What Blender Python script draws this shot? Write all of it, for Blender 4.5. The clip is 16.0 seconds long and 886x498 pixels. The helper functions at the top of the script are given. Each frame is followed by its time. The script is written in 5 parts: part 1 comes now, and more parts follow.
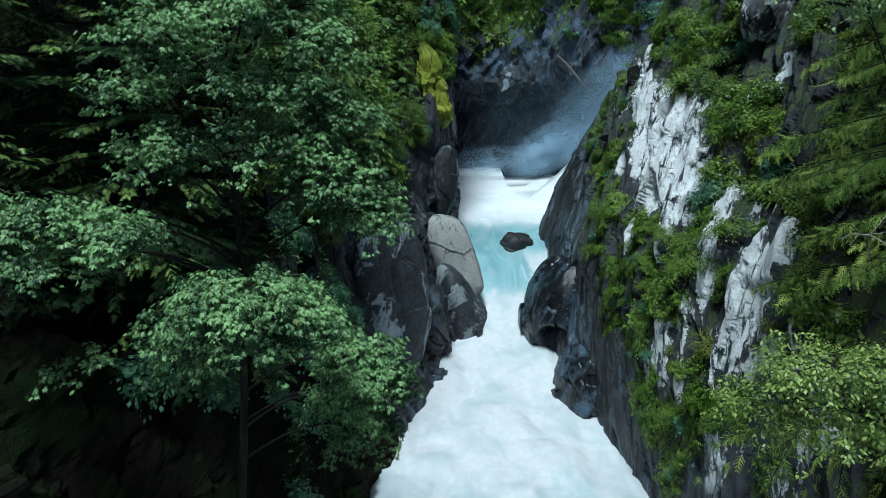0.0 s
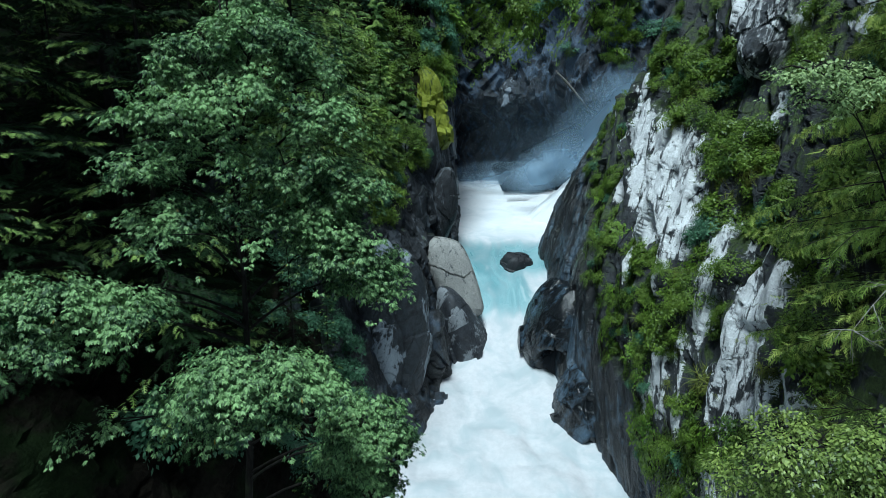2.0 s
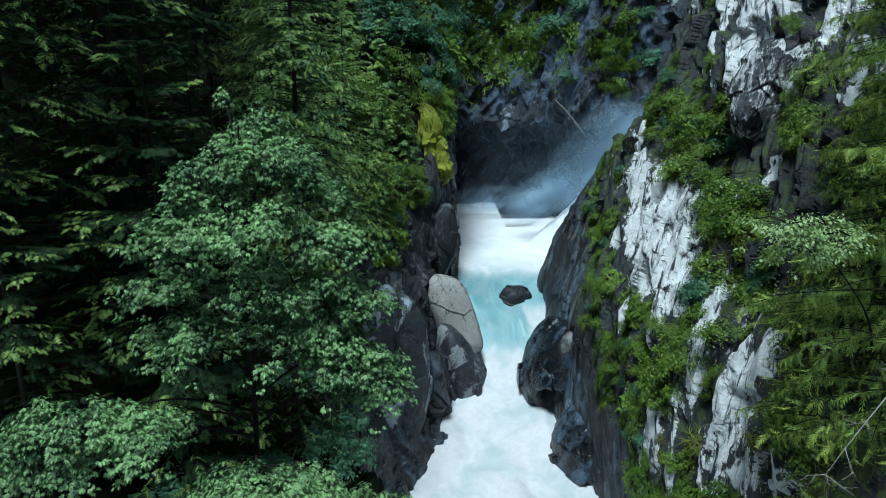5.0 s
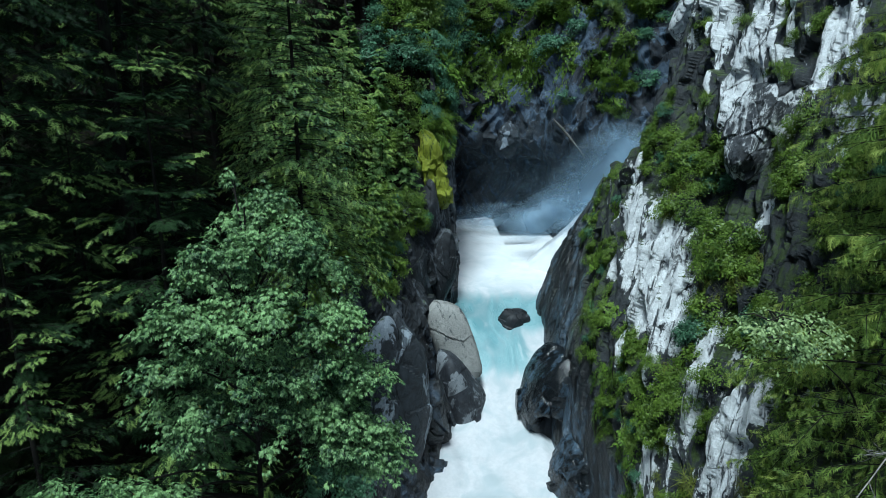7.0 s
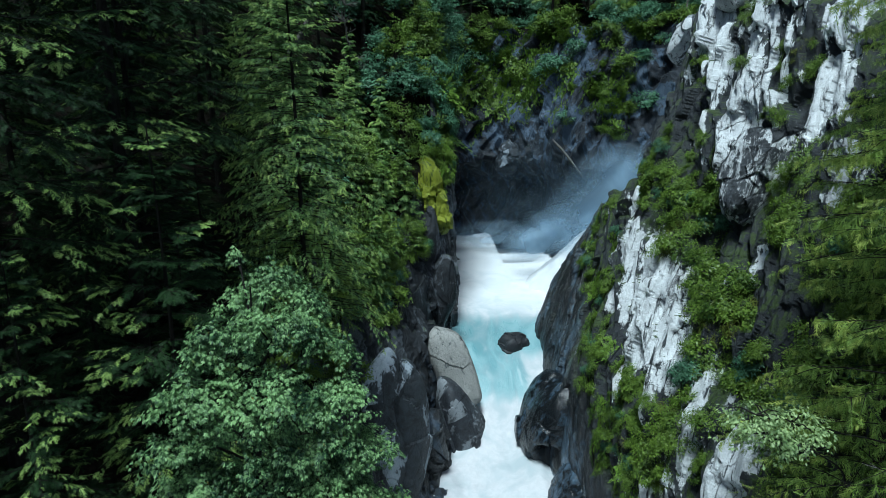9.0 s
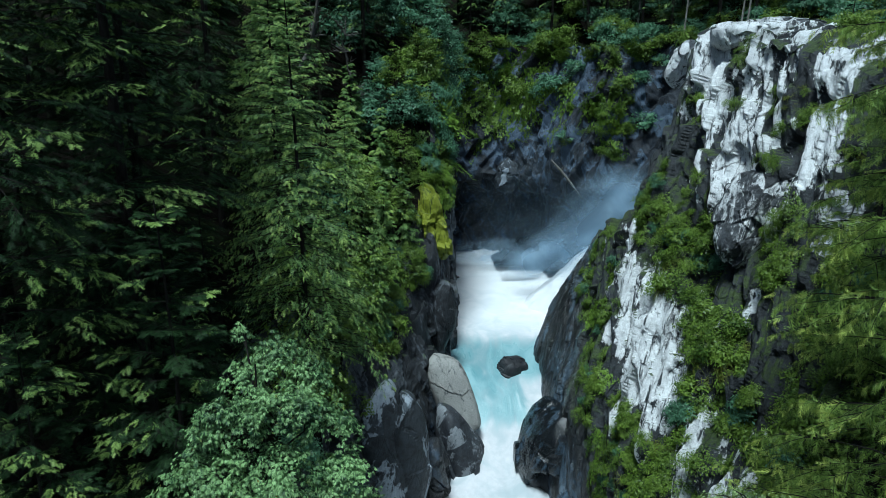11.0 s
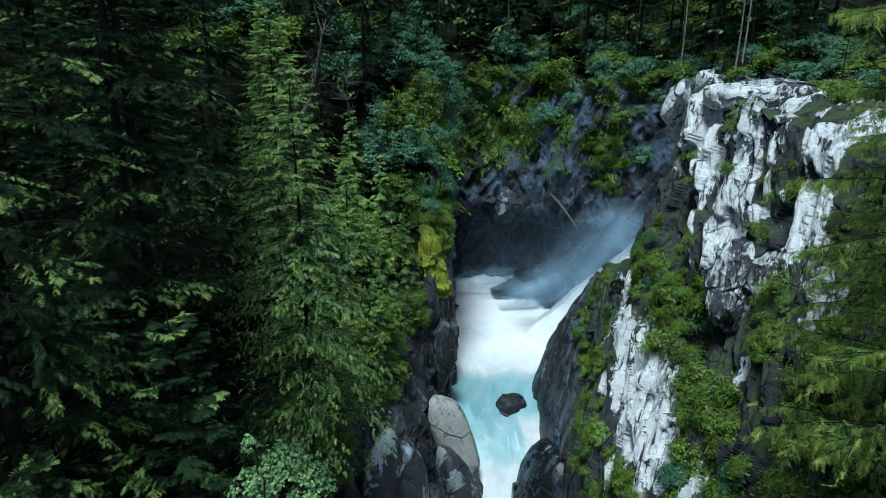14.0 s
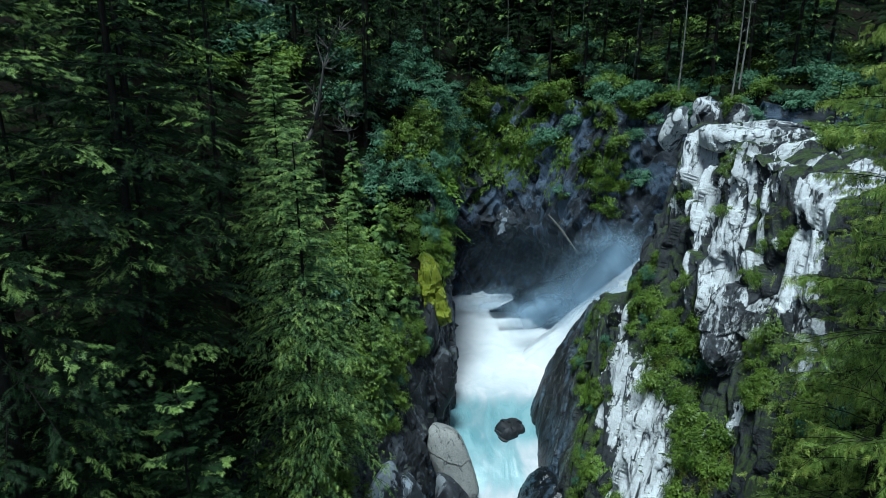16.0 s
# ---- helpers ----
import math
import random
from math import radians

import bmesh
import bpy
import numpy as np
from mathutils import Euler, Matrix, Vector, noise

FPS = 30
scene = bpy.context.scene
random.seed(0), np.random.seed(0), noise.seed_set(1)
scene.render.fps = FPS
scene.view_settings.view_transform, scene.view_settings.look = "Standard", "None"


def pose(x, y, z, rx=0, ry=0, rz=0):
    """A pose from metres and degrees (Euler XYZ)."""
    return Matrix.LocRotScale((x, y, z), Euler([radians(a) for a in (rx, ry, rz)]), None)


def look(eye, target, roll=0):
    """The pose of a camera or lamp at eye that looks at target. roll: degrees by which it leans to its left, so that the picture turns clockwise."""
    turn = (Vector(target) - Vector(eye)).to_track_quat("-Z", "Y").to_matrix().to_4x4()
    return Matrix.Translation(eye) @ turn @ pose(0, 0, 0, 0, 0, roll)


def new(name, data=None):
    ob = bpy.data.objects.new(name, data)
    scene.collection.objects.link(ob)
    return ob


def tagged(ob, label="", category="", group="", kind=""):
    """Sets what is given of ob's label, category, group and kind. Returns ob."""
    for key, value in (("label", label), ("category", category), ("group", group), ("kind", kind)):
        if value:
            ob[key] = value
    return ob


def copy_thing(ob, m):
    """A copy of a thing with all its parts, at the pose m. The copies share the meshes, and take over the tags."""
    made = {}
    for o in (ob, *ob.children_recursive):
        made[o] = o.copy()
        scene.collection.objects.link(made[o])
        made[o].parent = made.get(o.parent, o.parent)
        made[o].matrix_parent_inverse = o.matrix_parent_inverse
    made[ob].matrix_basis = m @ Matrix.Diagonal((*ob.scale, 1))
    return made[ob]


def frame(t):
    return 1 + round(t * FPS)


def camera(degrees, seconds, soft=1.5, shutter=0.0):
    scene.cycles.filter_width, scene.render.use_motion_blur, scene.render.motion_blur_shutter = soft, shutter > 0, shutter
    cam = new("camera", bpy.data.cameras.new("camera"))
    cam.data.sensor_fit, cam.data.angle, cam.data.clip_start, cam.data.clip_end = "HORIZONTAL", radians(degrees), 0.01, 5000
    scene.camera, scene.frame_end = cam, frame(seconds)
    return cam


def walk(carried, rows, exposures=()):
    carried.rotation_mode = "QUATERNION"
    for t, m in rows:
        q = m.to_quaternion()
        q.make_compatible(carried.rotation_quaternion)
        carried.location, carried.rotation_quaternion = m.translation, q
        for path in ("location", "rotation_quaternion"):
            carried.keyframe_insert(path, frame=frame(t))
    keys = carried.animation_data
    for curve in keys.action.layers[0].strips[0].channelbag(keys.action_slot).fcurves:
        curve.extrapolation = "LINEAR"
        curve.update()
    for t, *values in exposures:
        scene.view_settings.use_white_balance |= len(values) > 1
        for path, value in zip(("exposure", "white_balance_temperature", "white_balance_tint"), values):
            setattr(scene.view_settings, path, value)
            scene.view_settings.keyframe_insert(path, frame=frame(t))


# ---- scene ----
cam = camera(71.2, 16.0, soft=0.85)
METRES, EYE, TILT, LEAN, TURN = 15.0, 12.0, -15.5, 0.0, 0.0
ROWS = [
    (0.0, 0.0, 0.0, 0.0, 0.0, 0.0, -0.0),
    (0.5, -0.0001, -0.0064, 0.0223, 0.01, 0.01, 0.01),
    (1.0, -0.0003, -0.0128, 0.0452, 0.01, 0.02, 0.01),
    (1.5, -0.0007, -0.0188, 0.0685, 0.01, 0.01, -0.01),
    (2.0, -0.0008, -0.026, 0.0948, 0.01, 0.02, -0.01),
    (2.5, -0.0008, -0.0332, 0.1198, 0.02, 0.04, -0.01),
    (3.0, -0.0007, -0.041, 0.1469, 0.03, 0.05, 0.0),
    (3.5, -0.0014, -0.0485, 0.1751, 0.02, 0.05, -0.01),
    (4.0, -0.0016, -0.056, 0.2023, 0.02, 0.06, -0.01),
    (6.5, -0.0001, -0.0967, 0.342, 0.03, 0.1, -0.01),
    (7.0, 0.0006, -0.1052, 0.3728, 0.02, 0.1, -0.01),
    (7.5, 0.0012, -0.1126, 0.4021, 0.03, 0.12, -0.01),
    (8.0, 0.0013, -0.1212, 0.4339, 0.03, 0.13, -0.01),
    (8.5, 0.0015, -0.1291, 0.4647, 0.04, 0.14, -0.0),
    (9.0, 0.0015, -0.1368, 0.4941, 0.04, 0.14, -0.01),
    (11.5, 0.0057, -0.1814, 0.6548, 0.08, 0.14, 0.02),
    (12.0, 0.006, -0.1907, 0.689, 0.08, 0.15, 0.04),
    (12.5, 0.0062, -0.1992, 0.721, 0.08, 0.16, 0.03),
    (13.0, 0.0065, -0.2084, 0.755, 0.07, 0.17, 0.03),
    (13.5, 0.007, -0.2187, 0.7894, 0.08, 0.18, 0.02),
    (14.0, 0.0072, -0.2275, 0.8216, 0.08, 0.21, 0.02),
    (14.5, 0.0075, -0.2375, 0.8573, 0.08, 0.21, -0.01),
    (15.0, 0.008, -0.2467, 0.8905, 0.08, 0.22, -0.0),
    (15.5, 0.0086, -0.2571, 0.9263, 0.08, 0.23, -0.02),
    (16.0, 0.0076, -0.2664, 0.9637, 0.06, 0.2, -0.04),
]
walk(cam, [(t, pose(0, 0, EYE, TILT, LEAN, TURN) @ pose(METRES * x, METRES * y, METRES * z, 90 + pitch, roll, yaw)) for t, x, y, z, yaw, pitch, roll in ROWS],
     exposures=((0.0, 0.26, 5260, -5), (16.0, 0.26, 5260, -5)))

# world, sun and exposure: a bright overcast sky over a deep gorge
world = bpy.data.worlds.new("sky")
scene.world = world
world.use_nodes = True
wn = world.node_tree
sky = wn.nodes.new("ShaderNodeTexSky")
sky.sky_type = "NISHITA"
sky.sun_disc = False
sky.sun_elevation, sky.sun_rotation = radians(68), radians(187)
sky.dust_density = 3.0
wn.nodes["Background"].inputs["Strength"].default_value = 0.055
wn.links.new(sky.outputs["Color"], wn.nodes["Background"].inputs["Color"])
sun_data = bpy.data.lights.new("sun", "SUN")
sun_data.energy, sun_data.angle, sun_data.color = 3.6, radians(14), (1.0, 0.97, 0.92)
sun = new("sun", sun_data)
sun.matrix_world = look((-9, -7, 80), (0, 20, 0))

# ---- small tools ----


def lattice(ix, iy, iz, seed):
    """Whole-number places to evenly spread numbers from 0 to 1."""
    h = (ix.astype(np.uint64) * 374761393 + iy.astype(np.uint64) * 668265263 + iz.astype(np.uint64) * 2147483647 + seed * 1274126177) & 0xFFFFFFFF
    h = ((h ^ (h >> 13)) * 1274126177) & 0xFFFFFFFF
    h = ((h ^ (h >> 16)) * 2246822519) & 0xFFFFFFFF
    return ((h ^ (h >> 15)) & 0xFFFFFF) / float(0xFFFFFF)


def smooth_noise(p, seed=0):
    q = p + 1000.0
    i = np.floor(q).astype(np.int64)
    f = q - i
    f = f * f * f * (f * (f * 6 - 15) + 10)
    out = 0.0
    for dx in (0, 1):
        for dy in (0, 1):
            for dz in (0, 1):
                w = (f[..., 0] if dx else 1 - f[..., 0]) * (f[..., 1] if dy else 1 - f[..., 1]) * (f[..., 2] if dz else 1 - f[..., 2])
                out = out + w * lattice(i[..., 0] + dx, i[..., 1] + dy, i[..., 2] + dz, seed)
    return out * 2 - 1


def fbm(p, octaves=4, seed=0, gain=0.5):
    total, amp, norm = 0.0, 1.0, 0.0
    for k in range(octaves):
        total = total + amp * smooth_noise(p * 2.03 ** k, seed + k)
        norm += amp
        amp *= gain
    return total / norm


def ridged(p, octaves=4, seed=0):
    total, amp, norm = 0.0, 1.0, 0.0
    for k in range(octaves):
        total = total + amp * (1 - 2 * np.abs(smooth_noise(p * 2.1 ** k, seed + k)))
        norm += amp
        amp *= 0.5
    return total / norm


def blocks(p, seed=0):
    """Broken-rock relief: every cell of a jittered lattice is a tilted plane. Returns about -1 to 1."""
    q = p + 1000.0
    base = np.floor(q).astype(np.int64)
    best = np.full(q.shape[:-1], 9e9)
    value = np.zeros(q.shape[:-1])
    for dx in (-1, 0, 1):
        for dy in (-1, 0, 1):
            for dz in (-1, 0, 1):
                i = base + np.array((dx, dy, dz))
                a = [lattice(i[..., 0], i[..., 1], i[..., 2], seed + k) for k in range(7)]
                d = q - i - np.stack(a[:3], -1)
                dist = (d * d).sum(-1)
                plane = (a[6] - 0.5) * 1.2 + (d * (np.stack(a[3:6], -1) - 0.5) * 2.6).sum(-1)
                near = dist < best
                best = np.where(near, dist, best)
                value = np.where(near, plane, value)
    return value


def mesh_of(name, verts, faces, smooth=True):
    """A mesh from an array of places and an array of equal-sided faces."""
    verts, faces = np.asarray(verts, np.float32), np.asarray(faces, np.int32)
    me = bpy.data.meshes.new(name)
    me.vertices.add(len(verts))
    me.vertices.foreach_set("co", verts.ravel())
    sides = faces.shape[1]
    me.loops.add(faces.size)
    me.loops.foreach_set("vertex_index", faces.ravel())
    me.polygons.add(len(faces))
    me.polygons.foreach_set("loop_start", np.arange(0, faces.size, sides, dtype=np.int32))
    me.polygons.foreach_set("use_smooth", np.full(len(faces), smooth))
    me.update(calc_edges=True)
    return me


def grid_faces(nu, nv, loop=False):
    u, v = np.meshgrid(np.arange(nu if loop else nu - 1), np.arange(nv - 1), indexing="ij")
    w = (u + 1) % nu
    return np.stack([u * nv + v, w * nv + v, w * nv + v + 1, u * nv + v + 1], -1).reshape(-1, 4)


def grid_normals(g):
    n = np.cross(np.gradient(g, axis=0), np.gradient(g, axis=1))
    return n / np.maximum(np.linalg.norm(n, axis=-1, keepdims=True), 1e-9)


def unit(v):
    v = np.asarray(v, float)
    return v / np.maximum(np.linalg.norm(v, axis=-1, keepdims=True), 1e-9)


def thing(name, label, category, group="", at=(0, 0, 0)):
    ob = new(name)
    ob.empty_display_size = 0.2
    ob.location = at
    return tagged(ob, label, category, group)


def part(name, me, material, parent, label="", kind=""):
    """One mesh as a part of a thing."""
    if not me.materials:
        me.materials.append(material)
    ob = new(name, me)
    ob.parent = parent
    return tagged(ob, label, kind=kind)


def solid(name, me, material, label, category, group="", kind=""):
    """One mesh as a thing of its own."""
    me.materials.append(material)
    return tagged(new(name, me), label, category, group, kind)


def tube(points, radii, sides=7):
    """Places and quads of a tapered, bent tube."""
    p, r = np.asarray(points, float), np.asarray(radii, float)
    d = unit(np.gradient(p, axis=0))
    ref = np.where(np.abs(d[:, 2:3]) > 0.9, (1.0, 0.0, 0.0), (0.0, 0.0, 1.0))
    a = unit(np.cross(d, ref))
    b = np.cross(d, a)
    t = np.linspace(0, 2 * np.pi, sides, endpoint=False)
    ring = p[:, None] + r[:, None, None] * (a[:, None] * np.cos(t)[None, :, None] + b[:, None] * np.sin(t)[None, :, None])
    n = len(p)
    i, k = np.meshgrid(np.arange(n - 1), np.arange(sides), indexing="ij")
    k2 = (k + 1) % sides
    return ring.reshape(-1, 3), np.stack([i * sides + k, i * sides + k2, (i + 1) * sides + k2, (i + 1) * sides + k], -1).reshape(-1, 4)


def joined(pieces):
    """Several (places, faces) as one."""
    verts, faces, n = [], [], 0
    for v, f in pieces:
        verts.append(v)
        faces.append(f + n)
        n += len(v)
    return np.concatenate(verts), np.concatenate(faces)


def scatter(template, faces, place, ahead, up, size):
    """Copies of a small leaf: template x is its breadth, y its length, z its upper side."""
    ahead = unit(ahead)
    side = unit(np.cross(ahead, up))
    top = np.cross(side, ahead)
    size = np.asarray(size, float).reshape(-1, 1, 1)
    v = place[:, None] + size * (template[None, :, 0:1] * side[:, None] + template[None, :, 1:2] * ahead[:, None] + template[None, :, 2:3] * top[:, None])
    f = faces[None] + (np.arange(len(place)) * len(template))[:, None, None]
    return v.reshape(-1, 3), f.reshape(-1, faces.shape[1])


def turned(n, rng):
    """n random directions."""
    return unit(rng.normal(size=(n, 3)))

# ---- materials ----


class Nodes:
    """A node material under construction."""

    def __init__(self, name):
        self.material = bpy.data.materials.new(name)
        self.material.use_nodes = True
        self.tree = self.material.node_tree
        self.shader = self.tree.nodes["Principled BSDF"]
        self.out = self.tree.nodes["Material Output"]

    def add(self, kind, **inputs):
        node = self.tree.nodes.new(kind)
        for key, value in inputs.items():
            self.put(node.inputs[key.replace("_", " ")], value)
        return node

    def put(self, socket, value):
        if isinstance(value, bpy.types.NodeSocket):
            self.tree.links.new(value, socket)
        else:
            socket.default_value = value

    def math(self, kind, a, b=0.0, c=0.0):
        node = self.tree.nodes.new("ShaderNodeMath")
        node.operation = kind
        for socket, value in zip(node.inputs, (a, b, c)):
            self.put(socket, value)
        return node.outputs[0]

    def place(self, scale=(1, 1, 1), turn=(0, 0, 0)):
        if not hasattr(self, "position"):
            self.position = self.add("ShaderNodeNewGeometry")
        node = self.add("ShaderNodeMapping", Vector=self.position.outputs["Position"])
        node.inputs["Scale"].default_value = scale
        node.inputs["Rotation"].default_value = turn
        return node.outputs[0]

    def stretched(self, times, lean, dip=0.0):
        """The place, drawn out along a leaning upright line."""
        self.place()
        node = self.add("ShaderNodeMapping", Vector=self.position.outputs["Position"])
        node.vector_type = "TEXTURE"
        node.inputs["Scale"].default_value = (1.0, 1.0, times)
        node.inputs["Rotation"].default_value = (dip, lean, 0.0)
        return node.outputs[0]

    def noise(self, vector, scale, detail=4.0, rough=0.55, warp=0.0):
        return self.add("ShaderNodeTexNoise", Vector=vector, Scale=scale, Detail=detail, Roughness=rough, Distortion=warp).outputs["Fac"]

    def step(self, value, low, high):
        node = self.add("ShaderNodeMapRange", Value=value)
        node.interpolation_type = "SMOOTHSTEP"
        node.inputs["From Min"].default_value, node.inputs["From Max"].default_value = low, high
        return node.outputs["Result"]

    def mix(self, fac, a, b):
        node = self.tree.nodes.new("ShaderNodeMix")
        node.data_type = "RGBA"
        self.put(node.inputs["Factor"], fac)
        for socket, value in ((node.inputs["A"], a), (node.inputs["B"], b)):
            self.put(socket, (*value, 1.0) if isinstance(value, tuple) and len(value) == 3 else value)
        return node.outputs["Result"]

    def finish(self, color=None, roughness=0.6, height=None, strength=0.5, distance=0.05, **more):
        if color is not None:
            self.put(self.shader.inputs["Base Color"], (*color, 1.0) if isinstance(color, tuple) else color)
        self.put(self.shader.inputs["Roughness"], roughness)
        if height is not None:
            bump = self.add("ShaderNodeBump", Height=height, Strength=strength, Distance=distance)
            self.put(self.shader.inputs["Normal"], bump.outputs["Normal"])
        for key, value in more.items():
            self.put(self.shader.inputs[key.replace("_", " ")], value)
        return self.material


def rock_material(name, pale, dark, bias=0.5, streak=0.5, moss=0.1, wet_below=None, spray=(), tilt=0.35, moss_color=(0.045, 0.075, 0.012), lined=1.0, rugged=0.9, cracked=0.7, sheen=0.40, zoned=False, dip=0.15):
    """Schist: pale broken faces, dark lichen and water streaks, cracks, a little moss, and a soaked zone by the water and its spray."""
    n = Nodes(name)
    here = n.place()
    long = n.stretched(5.0, tilt, dip)
    patches = n.noise(here, 0.20, 3, 0.55, 0.6)
    streaks = n.noise(long, 0.9, 6, 0.65, 0.5)
    spots = n.noise(here, 2.2, 7, 0.72, 0.4)
    fine = n.noise(here, 14.0, 4, 0.7)
    lines = n.noise(n.stretched(7.0, tilt, dip), 3.4, 6, 0.7, 0.4)
    bent = n.add("ShaderNodeVectorMath")
    bent.operation = "ADD"
    n.put(bent.inputs[0], n.stretched(2.4, tilt, dip))
    n.put(bent.inputs[1], n.add("ShaderNodeCombineXYZ", X=n.math("MULTIPLY", spots, 0.35), Y=n.math("MULTIPLY", streaks, 0.3), Z=n.math("MULTIPLY", spots, 0.3)).outputs[0])
    cell = n.add("ShaderNodeTexVoronoi", Vector=bent.outputs[0], Scale=0.7)
    face = n.add("ShaderNodeSeparateColor", Color=cell.outputs["Color"]).outputs[0]
    value = n.math("ADD", n.math("MULTIPLY", patches, 0.8), n.math("ADD", n.math("MULTIPLY", streaks, 0.5 * streak), n.math("ADD", n.math("ADD", n.math("MULTIPLY", spots, 0.35), n.math("MULTIPLY", lines, 0.3)), n.math("MULTIPLY", face, 0.22))))
    middle = 0.8 * 0.5 + 0.5 * streak * 0.5 + 0.65 * 0.5 + 0.11 + (0.5 - bias) * 0.45
    bare = None
    if zoned:
        # clean ribs stand out pale from rock under dark lichen
        zone_value = n.add("ShaderNodeAttribute")
        zone_value.attribute_name = "bare"
        bare = zone_value.outputs["Fac"]
        specks = n.math("MULTIPLY", n.math("SUBTRACT", n.noise(n.stretched(1.8, tilt, dip), 4.5, 4, 0.7), 0.5), 0.55)
        value = n.math("ADD", n.math("ADD", value, specks), n.math("MULTIPLY", n.math("SUBTRACT", bare, 0.42), 0.42))
    pale_fac = n.step(value, middle - 0.03, middle + 0.045)
    grey = n.mix(n.step(n.math("ADD", n.math("MULTIPLY", fine, 0.6), n.math("MULTIPLY", streaks, 0.4)), 0.36, 0.62), tuple(c * 0.66 for c in pale), pale)
    grey = n.mix(n.math("MULTIPLY", face, 0.22), grey, tuple(c * 0.5 for c in pale))
    grey = n.mix(n.step(lines, 0.36 - 0.2 * (1 - lined), 0.47 - 0.2 * (1 - lined)), tuple(c * 1.6 for c in dark), grey)
    deep = n.mix(n.step(spots, 0.3, 0.7), tuple(c * 0.7 for c in dark), tuple(c * 2.4 for c in dark))
    color = n.mix(pale_fac, deep, grey)
    crack = n.add("ShaderNodeTexVoronoi", Vector=bent.outputs[0], Scale=0.7)
    crack.feature = "DISTANCE_TO_EDGE"
    gap = n.step(n.math("ADD", crack.outputs["Distance"], n.math("MULTIPLY", n.step(patches, 0.42, 0.6), 0.03)), 0.0, 0.03)
    color = n.mix(n.math("ADD", 1.0 - cracked, n.math("MULTIPLY", gap, cracked)), tuple(c * 0.5 for c in dark), color)
    normal = n.add("ShaderNodeSeparateXYZ", Vector=n.position.outputs["Normal"]).outputs["Z"]
    green = n.math("ADD", n.math("MULTIPLY", normal, 0.45), n.math("ADD", n.math("MULTIPLY", spots, 0.6), n.math("MULTIPLY", patches, 0.4)))
    if zoned:
        green = n.math("SUBTRACT", green, n.math("MULTIPLY", n.math("SUBTRACT", bare, 0.3), 0.28))
    green_fac = n.step(green, 1.0 - moss, 1.1 - moss)
    moss_mix = n.mix(n.step(fine, 0.3, 0.7), tuple(c * 0.35 for c in moss_color), moss_color)
    color = n.mix(green_fac, color, moss_mix)
    rough = 0.65
    if wet_below is not None:
        split = n.add("ShaderNodeSeparateXYZ", Vector=here)
        line = n.math("ADD", split.outputs["Z"], n.math("MULTIPLY", n.math("SUBTRACT", streaks, 0.5), 8.0))
        for start, slope in spray:
            line = n.math("SUBTRACT", line, n.math("MULTIPLY", n.math("MAXIMUM", n.math("SUBTRACT", split.outputs["Y"], start), 0.0), slope))
        dry = n.step(line, wet_below - 1.2, wet_below + 1.2)
        # the blue tint paints a blue-teal reflection into the soaked streaks
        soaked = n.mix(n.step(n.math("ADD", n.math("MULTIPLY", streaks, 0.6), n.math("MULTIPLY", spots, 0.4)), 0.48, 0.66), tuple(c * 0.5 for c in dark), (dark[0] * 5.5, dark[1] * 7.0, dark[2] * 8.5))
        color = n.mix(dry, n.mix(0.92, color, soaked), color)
        rough = n.math("ADD", n.math("MULTIPLY", dry, 0.65 - sheen), sheen)
    relief = n.math("ADD", n.math("ADD", n.math("ADD", n.math("MULTIPLY", spots, 0.5), n.math("MULTIPLY", lines, 0.7)), n.math("MULTIPLY", fine, 0.2)), n.math("ADD", n.math("MULTIPLY", gap, 0.25), n.math("MULTIPLY", face, 0.5)))
    return n.finish(color, rough, relief, rugged, 0.2)


def leaf_material(name, low, high, gloss=0.42, sheen=0.25, odd=None, rare=0.1, shine=0.35):
    """Leaves: every leaf a little different, every plant too, some light coming through."""
    n = Nodes(name)
    geo = n.add("ShaderNodeNewGeometry")
    info = n.add("ShaderNodeObjectInfo")
    n.position = geo
    island = geo.outputs["Random Per Island"]
    patch = n.noise(n.place(), 0.9, 3, 0.6)
    value = n.math("ADD", n.math("MULTIPLY", island, 0.55), n.math("MULTIPLY", n.step(patch, 0.3, 0.7), 0.4))
    value = n.math("ADD", value, n.math("MULTIPLY", info.outputs["Random"], 0.25))
    color = n.mix(n.step(value, rare, rare + 0.85), low, high)
    if odd:
        color = n.mix(n.step(island, 0.996, 0.998), color, odd)
    n.finish(color, gloss, Specular_IOR_Level=shine)
    through_leaf = n.add("ShaderNodeBsdfTranslucent", Color=color)
    mixed = n.add("ShaderNodeMixShader", Fac=sheen)
    n.tree.links.new(n.shader.outputs[0], mixed.inputs[1])
    n.tree.links.new(through_leaf.outputs[0], mixed.inputs[2])
    n.tree.links.new(mixed.outputs[0], n.out.inputs["Surface"])
    return n.material


def bark_material(name, a, b):
    n = Nodes(name)
    long = n.place((1, 1, 0.2))
    value = n.noise(long, 9.0, 6, 0.7)
    big = n.noise(n.place(), 1.3, 3)
    color = n.mix(n.step(value, 0.35, 0.65), a, b)
    color = n.mix(n.math("MULTIPLY", n.step(big, 0.55, 0.75), 0.5), color, (0.05, 0.07, 0.03))
    return n.finish(color, 0.9, value, 0.8, 0.03, Specular_IOR_Level=0.15)


